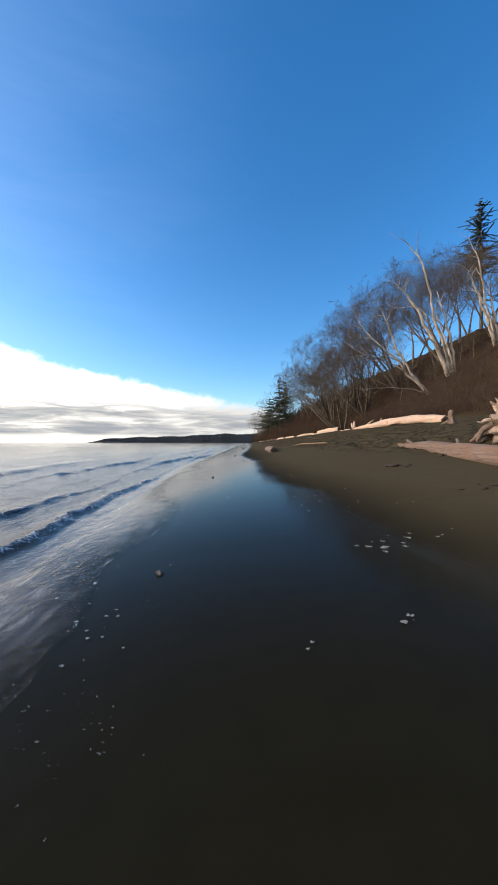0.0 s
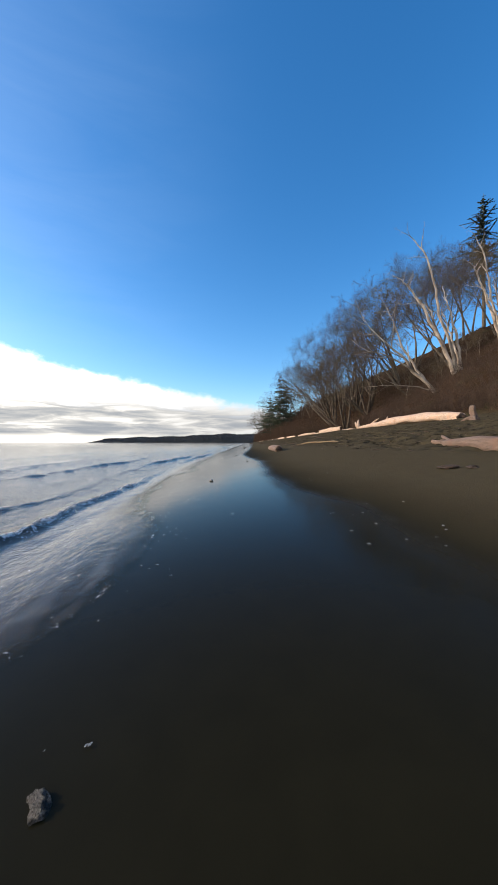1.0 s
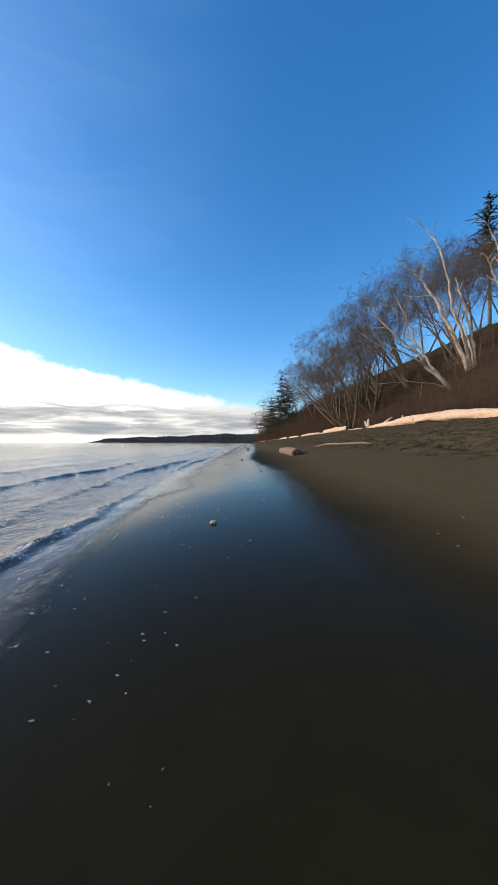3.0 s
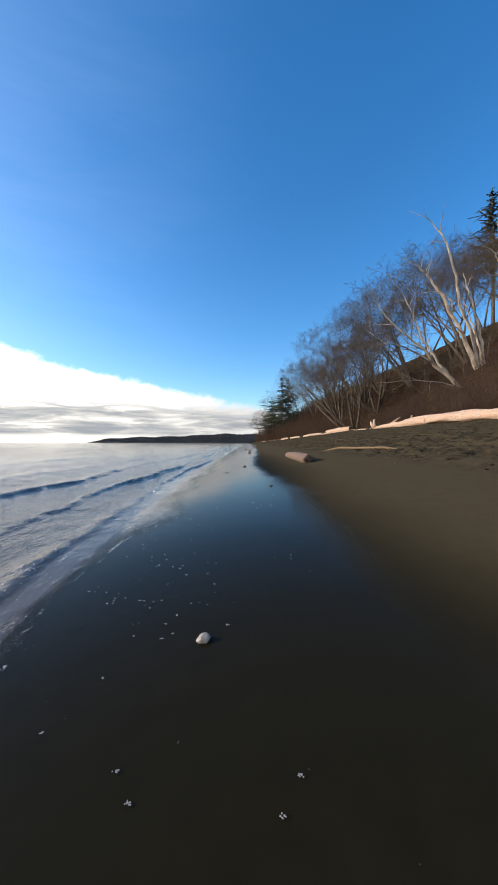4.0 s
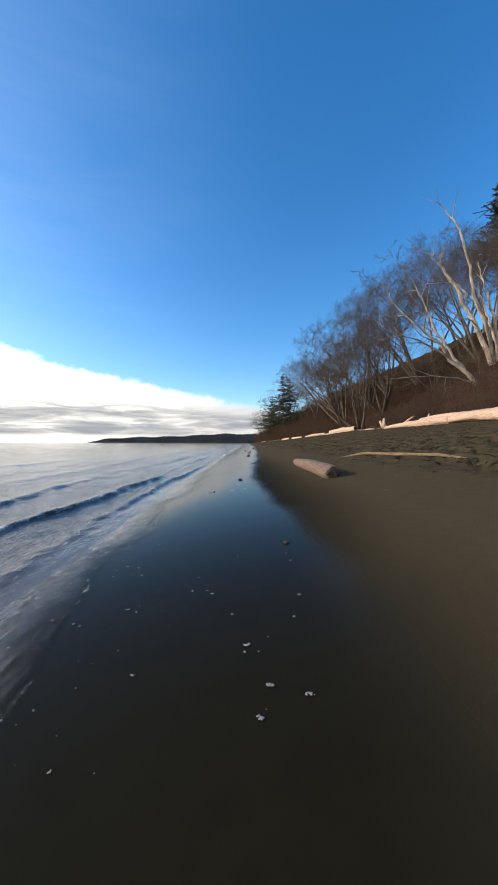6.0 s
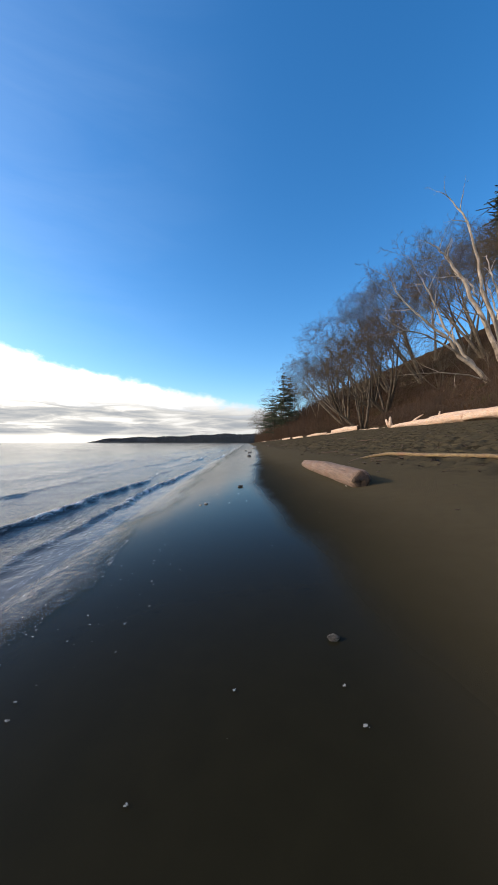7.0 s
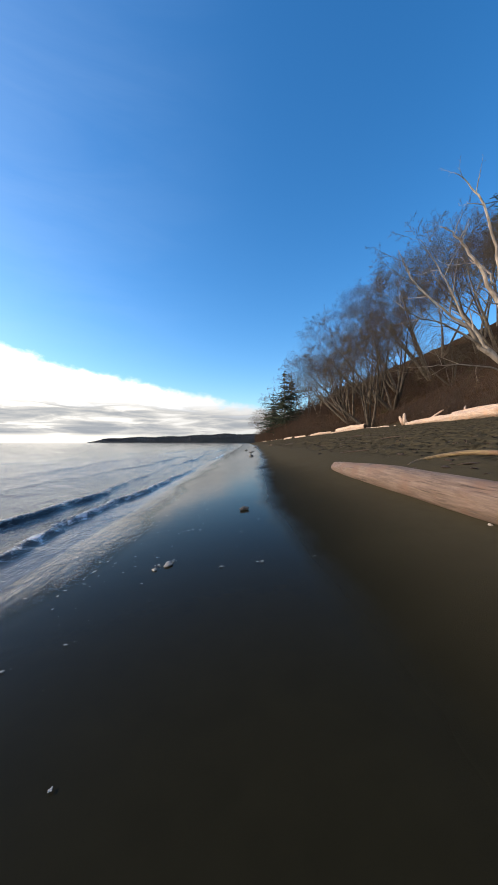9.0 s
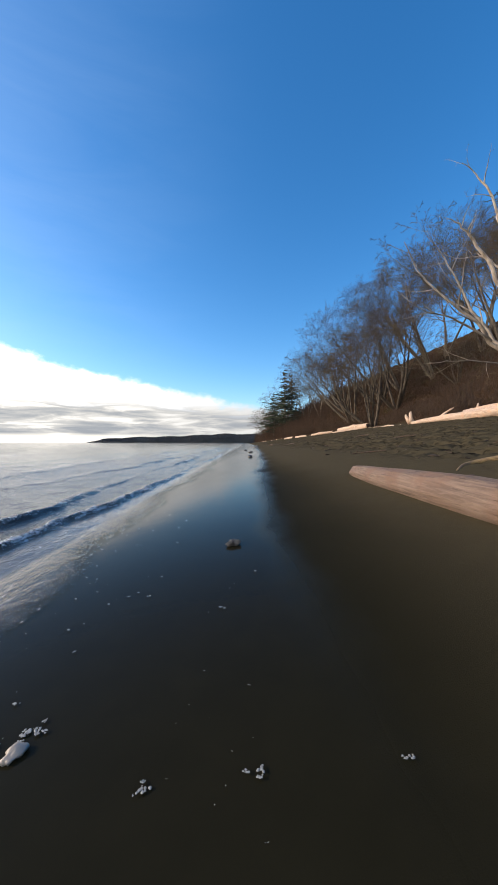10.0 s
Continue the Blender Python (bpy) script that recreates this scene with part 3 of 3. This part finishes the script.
def leaning_tree():
    g = Growth(37)
    g.reach = 0.62
    for pts, r in ((((0, 0, -0.5), (-1.9, 0.3, 1.7), (-3.2, 0.4, 2.8), (-4.4, 0.6, 4.6), (-6, 1, 6.2), (-8.4, 1.6, 9.0), (-9.6, 2, 12)), 0.26), (((-0.4, 0, 0.2), (-3.5, -0.4, 0.9), (-7, -0.8, 0.9), (-9.6, -1, 0.7)), 0.09),
                   (((-1.9, 0.3, 1.7), (-3.6, 2, 6), (-4.4, 4, 11), (-6, 5, 15)), 0.17), (((-3.2, 0.4, 2.8), (-6, 0.2, 4.4), (-9.2, 0, 5.4), (-12, 0, 7.4)), 0.12)):
        g.limb([Vector(p) + Vector((g.rng.gauss(0, 0.06), g.rng.gauss(0, 0.06), g.rng.gauss(0, 0.04))) for p in spline(pts, 16)], r, 0, 0.04, (7, 6, 6, 3), 0.3)
    return g.made("leaning_tree", BARK_GREY, TWIGS, "bare tree leaning seawards with pale crooked limbs", "tree")


leaning_tree().matrix_basis = stand(23.2, 39.5, -0.6)


# ---- bramble and brush on the bluff ----
def brush():
    rng = np.random.default_rng(8)
    n = 7500
    y = 14 + 165 * rng.random(n) ** 1.35
    x = toe_line(y) + 0.3 + 34 * rng.random(n) ** 1.6
    base = np.stack([x, y, ground_z(x, y) - 0.1], 1)
    k = 5
    b = np.repeat(base, k, 0) + rng.normal(0, 0.45, (n * k, 3)) * [1, 1, 0.1]
    tall = rng.uniform(0.4, 1.6, n) * (1 + 2.0 * np.clip((y - 80) / 35, 0, 1))
    h = np.repeat(tall, k)
    mid = b + np.stack([rng.normal(0, 0.35, n * k), rng.normal(0, 0.35, n * k), h * rng.uniform(0.5, 1, n * k)], 1)
    tip = mid + np.stack([rng.normal(0, 0.3, n * k), rng.normal(0, 0.3, n * k), h * rng.uniform(-0.1, 0.6, n * k)], 1)
    v, f = prisms(np.concatenate([b, mid]), np.concatenate([mid, tip]), np.tile(0.008 + 0.005 * h, 2), np.tile(0.004 + 0.003 * h, 2))
    ob = put("bramble", mesh_of("bramble", v, f, BRAMBLE))
    tagged(ob, "tangled red-brown winter bramble covering the bluff", "undergrowth", kind="stuff")


brush()


# ---- driftwood ----
def driftwood(name, path, rads, mat, label, seed=1, sides=28, rings=44, wobble=0.10, stubs=(), rot=True, sink=0.06):
    """A log along path (x, y, height of its underside over the sand); stubs: (place along it, way, length, radius)."""
    root = new(name)
    tagged(root, label, "driftwood")
    line = np.array(path, float)
    p = spline(line, rings)
    r = np.interp(np.linspace(0, 1, rings), np.linspace(0, 1, len(rads)), rads)
    z = ground_z(line[:, 0], line[:, 1])
    p[:, 2] += np.interp(np.linspace(0, 1, rings), np.linspace(0, 1, len(line)), z) + r - sink
    origin = Vector(p[rings // 2])
    way = Vector(p[-1] - p[0])
    turn = Matrix.Rotation(math.atan2(-way.x, way.y), 4, "Z")
    frame_ = Matrix.Translation(origin) @ turn
    back = frame_.inverted()
    root.matrix_basis = frame_
    q = [back @ Vector(a) for a in p]
    # rounded ends
    a0, a1 = (q[0] - q[1]).normalized(), (q[-1] - q[-2]).normalized()
    q = [q[0] + a0 * r[0] * 0.34, q[0] + a0 * r[0] * 0.25, *q, q[-1] + a1 * r[-1] * 0.25, q[-1] + a1 * r[-1] * 0.34]
    r = [r[0] * 0.6, r[0] * 0.86, *r, r[-1] * 0.86, r[-1] * 0.6]
    v, f = tube(q, r, sides, wobble, seed, True, 1.6, 0.13)
    put("trunk", mesh_of("trunk", v, f, mat), root)
    for i, d in ((0, a0), (len(q) - 1, a1)) if rot else ():
        e, k = q[i], r[i] / 0.6
        ev, ef = tube([e - d * k * 0.3, e + d * k * 0.02, e + d * k * 0.09, e + d * k * 0.05, e + d * k * 0.08], [k * 0.8, k * 0.84, k * 0.66, k * 0.42, k * 0.15], sides, 0.45, seed + i, True, 4.0 / max(k, 0.05) * 0.15)
        put("broken_end", mesh_of("broken_end", ev, ef, LOG_ROT), root, "dark rotten broken end")
    for k, (t, d, length, rad) in enumerate(stubs):
        i = int(t * (len(q) - 1))
        d = (back.to_3x3() @ Vector(d)).normalized()
        c = d.orthogonal().normalized() * length * 0.12
        v, f = tube([q[i], q[i] + d * (r[i] + length * 0.4) + c, q[i] + d * (r[i] + length * 0.8), q[i] + d * (r[i] + length) - c], [rad * 1.5, rad, rad * 0.8, rad * 0.45], 12, 0.2, seed + k, True)
        put("branch_stub", mesh_of("branch_stub", v, f, mat), root)
    return root


driftwood("beach_log", [(1.45, 17.6, 0), (1.43, 16.7, 0), (1.46, 15.2, 0), (1.50, 13.6, 0)], [0.09, 0.12, 0.15, 0.145], LOG_BROWN,
          "smooth reddish-brown driftwood log lying on wet sand", 2, 36, 70, 0.2)
driftwood("forked_log", [(4.05, 7.5, 0), (3.9, 6.2, 0), (3.5, 4.2, 0), (3.1, 1.5, 0), (2.9, -1.0, 0)], [0.04, 0.10, 0.13, 0.16, 0.18], LOG_BROWN,
          "weathered forked driftwood log half sunk in dry sand", 5, 26, 70, 0.26, [(0.10, (-0.35, 0.9, 0.10), 0.2, 0.05), (0.16, (0.3, 0.9, 0.15), 0.5, 0.05), (0.4, (0.6, 0.6, 0.2), 0.5, 0.04)])
driftwood("bleached_log", [(13.7, 40.6, 0), (13.5, 37, 0), (13.1, 33, 0), (12.8, 28.5, 0)], [0.12, 0.20, 0.26, 0.30], LOG_PALE,
          "long bleached driftwood log with upright root stubs", 7, 26, 60, 0.26,
          [(0.03, (-0.5, 0.3, 1), 0.75, 0.15), (0.07, (-0.1, 0.1, 1), 0.85, 0.15), (0.42, (0.5, -0.6, 0.6), 1.0, 0.08)], False)
driftwood("bleached_log", [(13.2, 31, 0.05), (12.7, 27, 0.1), (12.1, 22.5, 0), (11.5, 18.2, 0)], [0.22, 0.28, 0.33, 0.24], LOG_PALE,
          "thick orange-tinted bleached log along the storm line", 9, 26, 60, 0.28)
driftwood("bleached_log", [(13.9, 34, 0.3), (13.5, 31, 0.34), (13.2, 27.5, 0.3)], [0.16, 0.22, 0.2], LOG_PALE, "slim bleached log resting along a thicker one", 8, 20, 44, 0.28, [(0.3, (0.3, 0.3, 1), 0.3, 0.06)])
driftwood("bleached_log", [(16.9, 59.5, 0), (15.8, 62.5, 0), (14.6, 66, 0)], [0.36, 0.42, 0.33], LOG_PALE, "short thick bleached log below the bare shrubs", 12, 20, 30, 0.28)
driftwood("bleached_log", [(17.0, 60.3, 0), (15.2, 61.6, 0), (12.9, 63.4, 0)], [0.12, 0.16, 0.11], LOG_PALE, "flat yellowish bleached log at the beach edge", 15, 20, 30, 0.28)
driftwood("bleached_log", [(13.7, 66.4, 0), (12.3, 68.2, 0), (10.9, 70, 0)], [0.20, 0.26, 0.16], LOG_PALE, "short yellowish bleached log at the beach edge", 16, 18, 26, 0.3)
driftwood("bleached_log", [(11.2, 76.6, 0), (10.4, 78.5, 0), (9.7, 80.4, 0)], [0.15, 0.24, 0.2], LOG_PALE, "bleached log lying far along the beach", 17, 16, 24, 0.3)
driftwood("bleached_log", [(9.6, 85, 0), (8.9, 87, 0), (8.2, 88.6, 0)], [0.2, 0.22, 0.15], LOG_PALE, "bleached log lying far along the beach", 18, 16, 24, 0.3)
driftwood("yellow_branch", [(2.3, 16.7, 0), (2.75, 17.1, 0), (3.2, 16.7, 0.02), (3.5, 15.6, 0.02), (3.75, 14.2, 0), (3.8, 13.2, 0)], [0.012, 0.028, 0.036, 0.04, 0.036, 0.02], BRANCH_YELLOW,
          "thin yellowish driftwood branch on churned sand", 21, 12, 40, 0.15, (), False, 0.015)


def rootwad():
    """A torn-out stump with its spread of broken roots."""
    root = new("root_stump")
    tagged(root, "torn-out bleached stump with broken roots on the sand", "driftwood")
    root.matrix_basis = Matrix.Translation((4.8, 5.5, float(ground_z(4.8, 5.5)) - 0.05)) @ Matrix.Diagonal((0.85, 0.85, 0.8, 1))
    base, tip = Vector((1.0, -1.1, 0.26)), Vector((0.02, 0.12, 0.42))
    axis = (tip - base).normalized()
    side = axis.cross(Vector((0, 0, 1))).normalized()
    top = side.cross(axis)
    rings, sides = 30, 56
    v, f = [], []
    for i in range(rings):
        t = i / (rings - 1)
        for k in range(sides):
            q = 2 * math.pi * k / sides
            way = side * math.cos(q) + top * math.sin(q)
            ridge = noise.noise(Vector((math.cos(q) * 2.6, math.sin(q) * 2.6, 0.6 * t))) + 0.5 * noise.noise(Vector((math.cos(q) * 7, math.sin(q) * 7, 1.5 * t)))
            prong = max(0.0, noise.noise(Vector((math.cos(q) * 2.1 + 4, math.sin(q) * 2.1, 3.3))) + 0.12)
            r = 0.20 + 0.06 * t + 0.20 * t**4 + ridge * (0.05 + 0.10 * t * t) + 0.55 * prong * max(0.0, t - 0.55) ** 1.2
            along = (tip - base).length * t + 0.5 * prong * max(0.0, t - 0.75)
            fine = 0.012 * noise.noise(Vector((k * 0.9, t * 6, 1.0)))
            v.append(tuple(base + axis * along + way * (r + fine)))
    for i in range(rings - 1):
        for k in range(sides):
            a, b = i * sides + k, i * sides + (k + 1) % sides
            f.append((a, b, b + sides, a + sides))
    f.append(tuple(range(sides))[::-1])
    put("trunk", mesh_of("trunk", v, f, LOG_PALE), root)
    # hollow, rotten inside of the root plate
    hv, hf = [], []
    for i in range(8):
        t = i / 7
        for k in range(sides):
            p = Vector(v[(rings - 1) * sides + k])
            c = tip - axis * 0.22
            w_ = 0.06 * noise.noise(Vector((k * 0.5, i * 0.8, 5)))
            hv.append(tuple(p.lerp(c, t * 0.97) - axis * (0.22 * math.sin(t * 1.6) + w_ * t * (1 - t) * 3 + 0.004)))
    for i in range(7):
        for k in range(sides):
            a, b = i * sides + k, i * sides + (k + 1) % sides
            hf.append((a, b, b + sides, a + sides))
    put("rotten_heart", mesh_of("rotten_heart", hv, hf, LOG_ROT), root, "dark rotten hollow of the root plate")
    for k, (line, r0) in enumerate((
        ([(0.10, 0.02, 0.52), (-0.04, 0.10, 0.72), (-0.10, 0.12, 0.84), (-0.20, 0.10, 0.90)], 0.045),
        ([(0.22, 0.10, 0.56), (0.20, 0.16, 0.80), (0.26, 0.16, 0.98), (0.20, 0.12, 1.12)], 0.05),
        ([(0.30, 0.16, 0.50), (0.48, 0.22, 0.62), (0.62, 0.24, 0.84), (0.66, 0.20, 0.98)], 0.06),
        ([(0.16, 0.08, 0.56), (0.06, 0.20, 0.74), (0.08, 0.24, 0.88), (0.02, 0.24, 1.00)], 0.035),
        ([(-0.06, 0.06, 0.46), (-0.24, 0.10, 0.50), (-0.36, 0.10, 0.44), (-0.46, 0.08, 0.47)], 0.04),
        ([(-0.12, 0.02, 0.40), (-0.32, 0.06, 0.32), (-0.44, 0.05, 0.18), (-0.52, 0.02, 0.02)], 0.06),
        ([(-0.02, 0.14, 0.30), (-0.22, 0.26, 0.22), (-0.34, 0.32, 0.10), (-0.44, 0.34, 0.02)], 0.07),
        ([(0.10, 0.14, 0.22), (-0.02, 0.28, 0.14), (-0.10, 0.36, 0.05), (-0.16, 0.40, -0.04)], 0.08),
    )):
        m = 16
        line = spline(line, m) + np.array([[0.006 * math.sin(j * 0.9 + k), 0.006 * math.cos(j * 0.8), 0] for j in range(m)])
        rv, rf = tube(line, r0 * np.interp(np.linspace(0, 1, m), [0, 0.4, 0.85, 1], [1.7, 1.0, 0.5, 0.12]), 14, 0.16, k * 2.3, True, 3.0, 0.2)
        put("root", mesh_of("root", rv, rf, LOG_PALE if k < 5 else LOG_BROWN), root)


rootwad()


def snag_post():
    """A short upright root knob sticking out of the sand."""
    root = new("driftwood_stump")
    tagged(root, "short upright grey driftwood stump in the sand", "driftwood")
    root.matrix_basis = Matrix.Translation((9.2, 13.9, float(ground_z(9.2, 13.9)) - 0.1))
    v, f = tube(spline([(0, 0, 0), (0.02, 0, 0.25), (-0.03, 0.02, 0.45), (-0.05, 0.0, 0.66)], 14), np.interp(np.linspace(0, 1, 14), [0, 0.3, 0.6, 0.85, 1], [0.20, 0.12, 0.11, 0.13, 0.08]), 16, 0.4, 3.0, True, 2.0)
    put("trunk", mesh_of("trunk", v, f, LOG_BROWN), root)
    for k, q in enumerate((0.4, 2.3, 4.2)):
        d = Vector((math.cos(q), math.sin(q), 0))
        v, f = tube([d * 0.08 + Vector((0, 0, 0.2)), d * 0.25 + Vector((0, 0, 0.14)), d * 0.45 + Vector((0, 0, 0.04))], [0.08, 0.06, 0.03], 10, 0.2, k + 1.0, True, 3.0)
        put("root", mesh_of("root", v, f, LOG_BROWN), root)


snag_post()

# small driftwood along the storm line
_rng = random.Random(6)
for k in range(36):
    y = 44 + 105 * (k / 36) ** 1.2 + _rng.uniform(-1, 1)
    x = float(toe_line(y)) - _rng.uniform(0.6, 1.8)
    q, L = _rng.uniform(-0.5, 0.9), _rng.uniform(0.8, 2.6)
    r = _rng.uniform(0.04, 0.12)
    driftwood("driftwood_piece", [(x, y, 0), (x - math.sin(q) * L / 2, y + math.cos(q) * L / 2, 0.01), (x - math.sin(q) * L, y + math.cos(q) * L, 0)], [r, r * 1.1, r * 0.7],
              LOG_PALE if k % 3 else LOG_BROWN, "weathered driftwood piece on the upper beach", k * 1.7, 10, 10, 0.15)
for x, y, L, q, r in ((3.1, 20.5, 0.8, 0.9, 0.014), (4.6, 12.2, 0.4, 1.2, 0.012), (5.6, 24.0, 1.2, 0.6, 0.02), (3.9, 27.0, 1.1, 1.0, 0.02), (6.6, 31.0, 1.4, 0.2, 0.03),
                      (3.4, 38, 1.2, 0.5, 0.05), (2.2, 44, 1.4, 0.2, 0.06), (6.2, 18.4, 0.6, 1.3, 0.014)):
    driftwood("stick", [(x, y, 0), (x - math.sin(q) * L / 2, y + math.cos(q) * L / 2, 0.005), (x - math.sin(q) * L, y + math.cos(q) * L, 0)], [r, r * 1.1, r * 0.6],
              LOG_ROT, "thin dark driftwood stick on churned sand", x * y, 10, 10, 0.2, (), False, r * 0.3)


# ---- stones, shells, bark and foam on the wet sand ----
def lump(name, x, y, size, mat, label, category, seed, flat=0.6, up=0.5, wobble=0.35):
    bm = bmesh.new()
    bmesh.ops.create_icosphere(bm, subdivisions=3, radius=1.0)
    for v in bm.verts:
        n = noise.noise(v.co * 1.1 + Vector((seed, 0, 0))) + 0.5 * noise.noise(v.co * 2.7 + Vector((0, seed, 0))) + 0.25 * noise.noise(v.co * 6 + Vector((0, 0, seed)))
        v.co *= 1 + wobble * n
        v.co += Vector((round(v.co.x * 2.2), round(v.co.y * 2.2), round(v.co.z * 2.2))) * 0.06
    me = bpy.data.meshes.new(name)
    bm.to_mesh(me)
    bm.free()
    me.materials.append(mat)
    me.shade_smooth()
    ob = put(name, me)
    tagged(ob, label, category)
    ob.matrix_basis = Matrix.Translation((x, y, float(ground_z(x, y)) + size * flat * (up - 0.3))) @ Matrix.Rotation(seed * 1.7, 4, "Z") @ Matrix.Diagonal((size, size * 0.72, size * flat, 1))
    return ob


WET = "wet dark stone half bedded in wet sand"
for k, (x, y, size) in enumerate(((0.01, 1.74, 0.020), (-0.17, 15.2, 0.042), (0.02, 33.5, 0.09), (0.15, 34.3, 0.06), (-0.35, 40.5, 0.10), (-0.02, 27.5, 0.10), (0.5, 46, 0.14), (0.9, 52, 0.16))):
    lump("stone", x, y, size, STONE, WET, "stone", k + 1.3, 0.55, 0.7, 0.85)
lump("stone", -0.225, 6.37, 0.027, SHELL, "pale grey stone on wet sand", "stone", 2.3, 0.7, 0.7, 0.4)
lump("shell", -0.63, 13.77, 0.024, SHELL, "pale broken shell on wet sand", "shell", 21.0, 0.5, 0.7, 0.5)
lump("shell", -0.70, 13.72, 0.014, SHELL, "small pale shell chip on wet sand", "shell", 22.0, 0.6, 0.7, 0.5)
lump("shell", 1.36, 13.75, 0.014, SHELL, "small white shell beside a driftwood log", "shell", 23.0, 0.6, 0.7, 0.4)
lump("stone", 0.325, 10.46, 0.022, STONE, "small tan stone on wet sand", "stone", 24.0, 0.6, 0.7, 0.3)
# the last six lumps stand in for kelp and the shade in footprint dents
for k, (x, y, size) in enumerate(((2.6, 4.76, 0.13), (2.58, 10.82, 0.06), (2.75, 4.6, 0.08), (2.3, 12.8, 0.03), (1.75, 11.9, 0.025), (2.9, 12.0, 0.05), (3.2, 9.4, 0.05), (2.4, 15.9, 0.09), (2.1, 22, 0.12), (2.9, 18.2, 0.08), (2.55, 15.6, 0.07), (2.75, 15.9, 0.10), (2.65, 16.2, 0.05), (2.95, 15.5, 0.06), (3.1, 15.8, 0.08), (2.4, 15.2, 0.05), (2.2, 16.3, 0.05), (3.25, 14.9, 0.05), (2.8, 16.5, 0.08), (2.15, 14.6, 0.04), (2.42, 2.95, 0.04), (2.55, 2.85, 0.05), (2.68, 2.9, 0.035), (2.8, 2.8, 0.055), (2.95, 2.9, 0.045), (2.62, 3.02, 0.03))):
    lump("bark_or_dent", x, y, size * 0.65, LOG_ROT, "dark piece of bark, kelp or dent shade on the sand", "debris", k + 40.5, 0.24, 0.8, 0.95)


def litter_and_pit_shade():
    rng = np.random.default_rng(3)
    # beyond the real litter, many chips stand in for shade in small pits
    n = 2400
    y = 2 + 60 * rng.random(n) ** 1.4
    x = wet_line(y) + 2.2 + (toe_line(y) - wet_line(y) - 2.4) * rng.random(n) ** 1.2
    q, L = rng.uniform(0, 6.28, n), rng.uniform(0.02, 0.14, n)
    a = np.stack([x, y, ground_z(x, y) + 0.008], 1)
    x2, y2 = x + np.cos(q) * L, y + np.sin(q) * L
    b = np.stack([x2, y2, ground_z(x2, y2) + 0.012], 1)
    r = rng.uniform(0.004, 0.016, n)
    v, f = prisms(a, b, r, r * 0.6, 5)
    tagged(put("litter_and_pit_shade", mesh_of("litter_and_pit_shade", v, f, LOG_ROT)), "dark twigs and bark chips strewn over the upper sand, partly as pit shade", "litter", kind="stuff")


litter_and_pit_shade()


def foam_patches():
    """Small floes of bubbles left on the wet sand."""
    rng = np.random.default_rng(12)
    spots = []
    for cx, cy, n, spread, big in ((1.30, 1.90, 12, 0.09, 0.030), (1.55, 2.0, 5, 0.12, 0.022), (1.0, 1.07, 3, 0.05, 0.02), (0.69, 1.05, 2, 0.02, 0.018), (0.05, 0.74, 45, 0.10, 0.008), (-0.08, 0.85, 25, 0.10, 0.008), (1.3, 2.9, 10, 0.22, 0.02), (0.95, 3.6, 8, 0.3, 0.02),
                                   (-0.55, 7.2, 16, 0.25, 0.012), (-0.5, 6.85, 12, 0.2, 0.014), (-0.15, 6.8, 6, 0.12, 0.013), (-0.2, 7.0, 10, 0.25, 0.011), (0.25, 7.1, 5, 0.15, 0.012), (0.1, 8.9, 9, 0.16, 0.022), (-0.35, 9.6, 14, 0.3, 0.015), (-0.7, 8.1, 26, 0.2, 0.009),
                                   (0.2, 10.1, 6, 0.3, 0.014), (-0.5, 11.6, 12, 0.25, 0.010), (-0.2, 14.4, 9, 0.25, 0.016), (-0.63, 13.83, 12, 0.016, 0.018), (-0.69, 13.79, 8, 0.014, 0.014), (-0.29, 13.66, 3, 0.012, 0.018), (-0.06, 13.69, 3, 0.02, 0.016), (0.25, 13.7, 2, 0.02, 0.012), (-0.15, 13.75, 10, 0.12, 0.006), (-0.8, 14.6, 14, 0.3, 0.012),
                                   (0.0, 5.2, 7, 0.4, 0.012), (0.6, 12.6, 4, 0.3, 0.010), (-0.7, 4.6, 20, 0.3, 0.012), (-0.9, 16.5, 16, 0.4, 0.014), (-0.6, 19, 14, 0.6, 0.02), (0.9, 5.5, 8, 0.3, 0.016)):
        for _ in range(n):
            x, y = cx + rng.normal(0, spread), cy + rng.normal(0, spread)
            spots.append((x, y, big * rng.uniform(0.15, 0.75)))
    # loose bubbles stranded along the last swash
    for y in rng.uniform(0.3, 19, 520):
        spots.append((float(shore(y)) + 0.12 + 0.75 * rng.random() ** 1.3, y, rng.uniform(0.0025, 0.0085)))
    v, f = [], []
    for x, y, size in spots:
        z = float(ground_z(x, y)) + 0.006
        for b in range(12 if size > 0.006 else 3):
            bx, by, r = x + rng.normal(0, size * 0.42), y + rng.normal(0, size * 0.30), size * rng.uniform(0.10, 0.34)
            o = len(v)
            for ring, (k, h) in enumerate(((1.0, -0.3), (0.8, 0.06), (0.4, 0.12))):
                for i in range(6):
                    q = i * math.pi / 3 + ring * 0.3
                    w_ = k * r * rng.uniform(0.8, 1.2)
                    v.append((bx + math.cos(q) * w_, by + math.sin(q) * w_, z + h * r))
            v.append((bx, by, z + r * 0.13))
            for ring in range(2):
                for i in range(6):
                    a, c = o + ring * 6 + i, o + ring * 6 + (i + 1) % 6
                    f.append((a, c, c + 6, a + 6))
            for i in range(6):
                f.append((o + 12 + i, o + 12 + (i + 1) % 6, o + 18))
    tagged(put("foam", mesh_of("foam", v, f, FOAM)), "small white patches of foam left on wet sand", "foam", kind="stuff")


foam_patches()
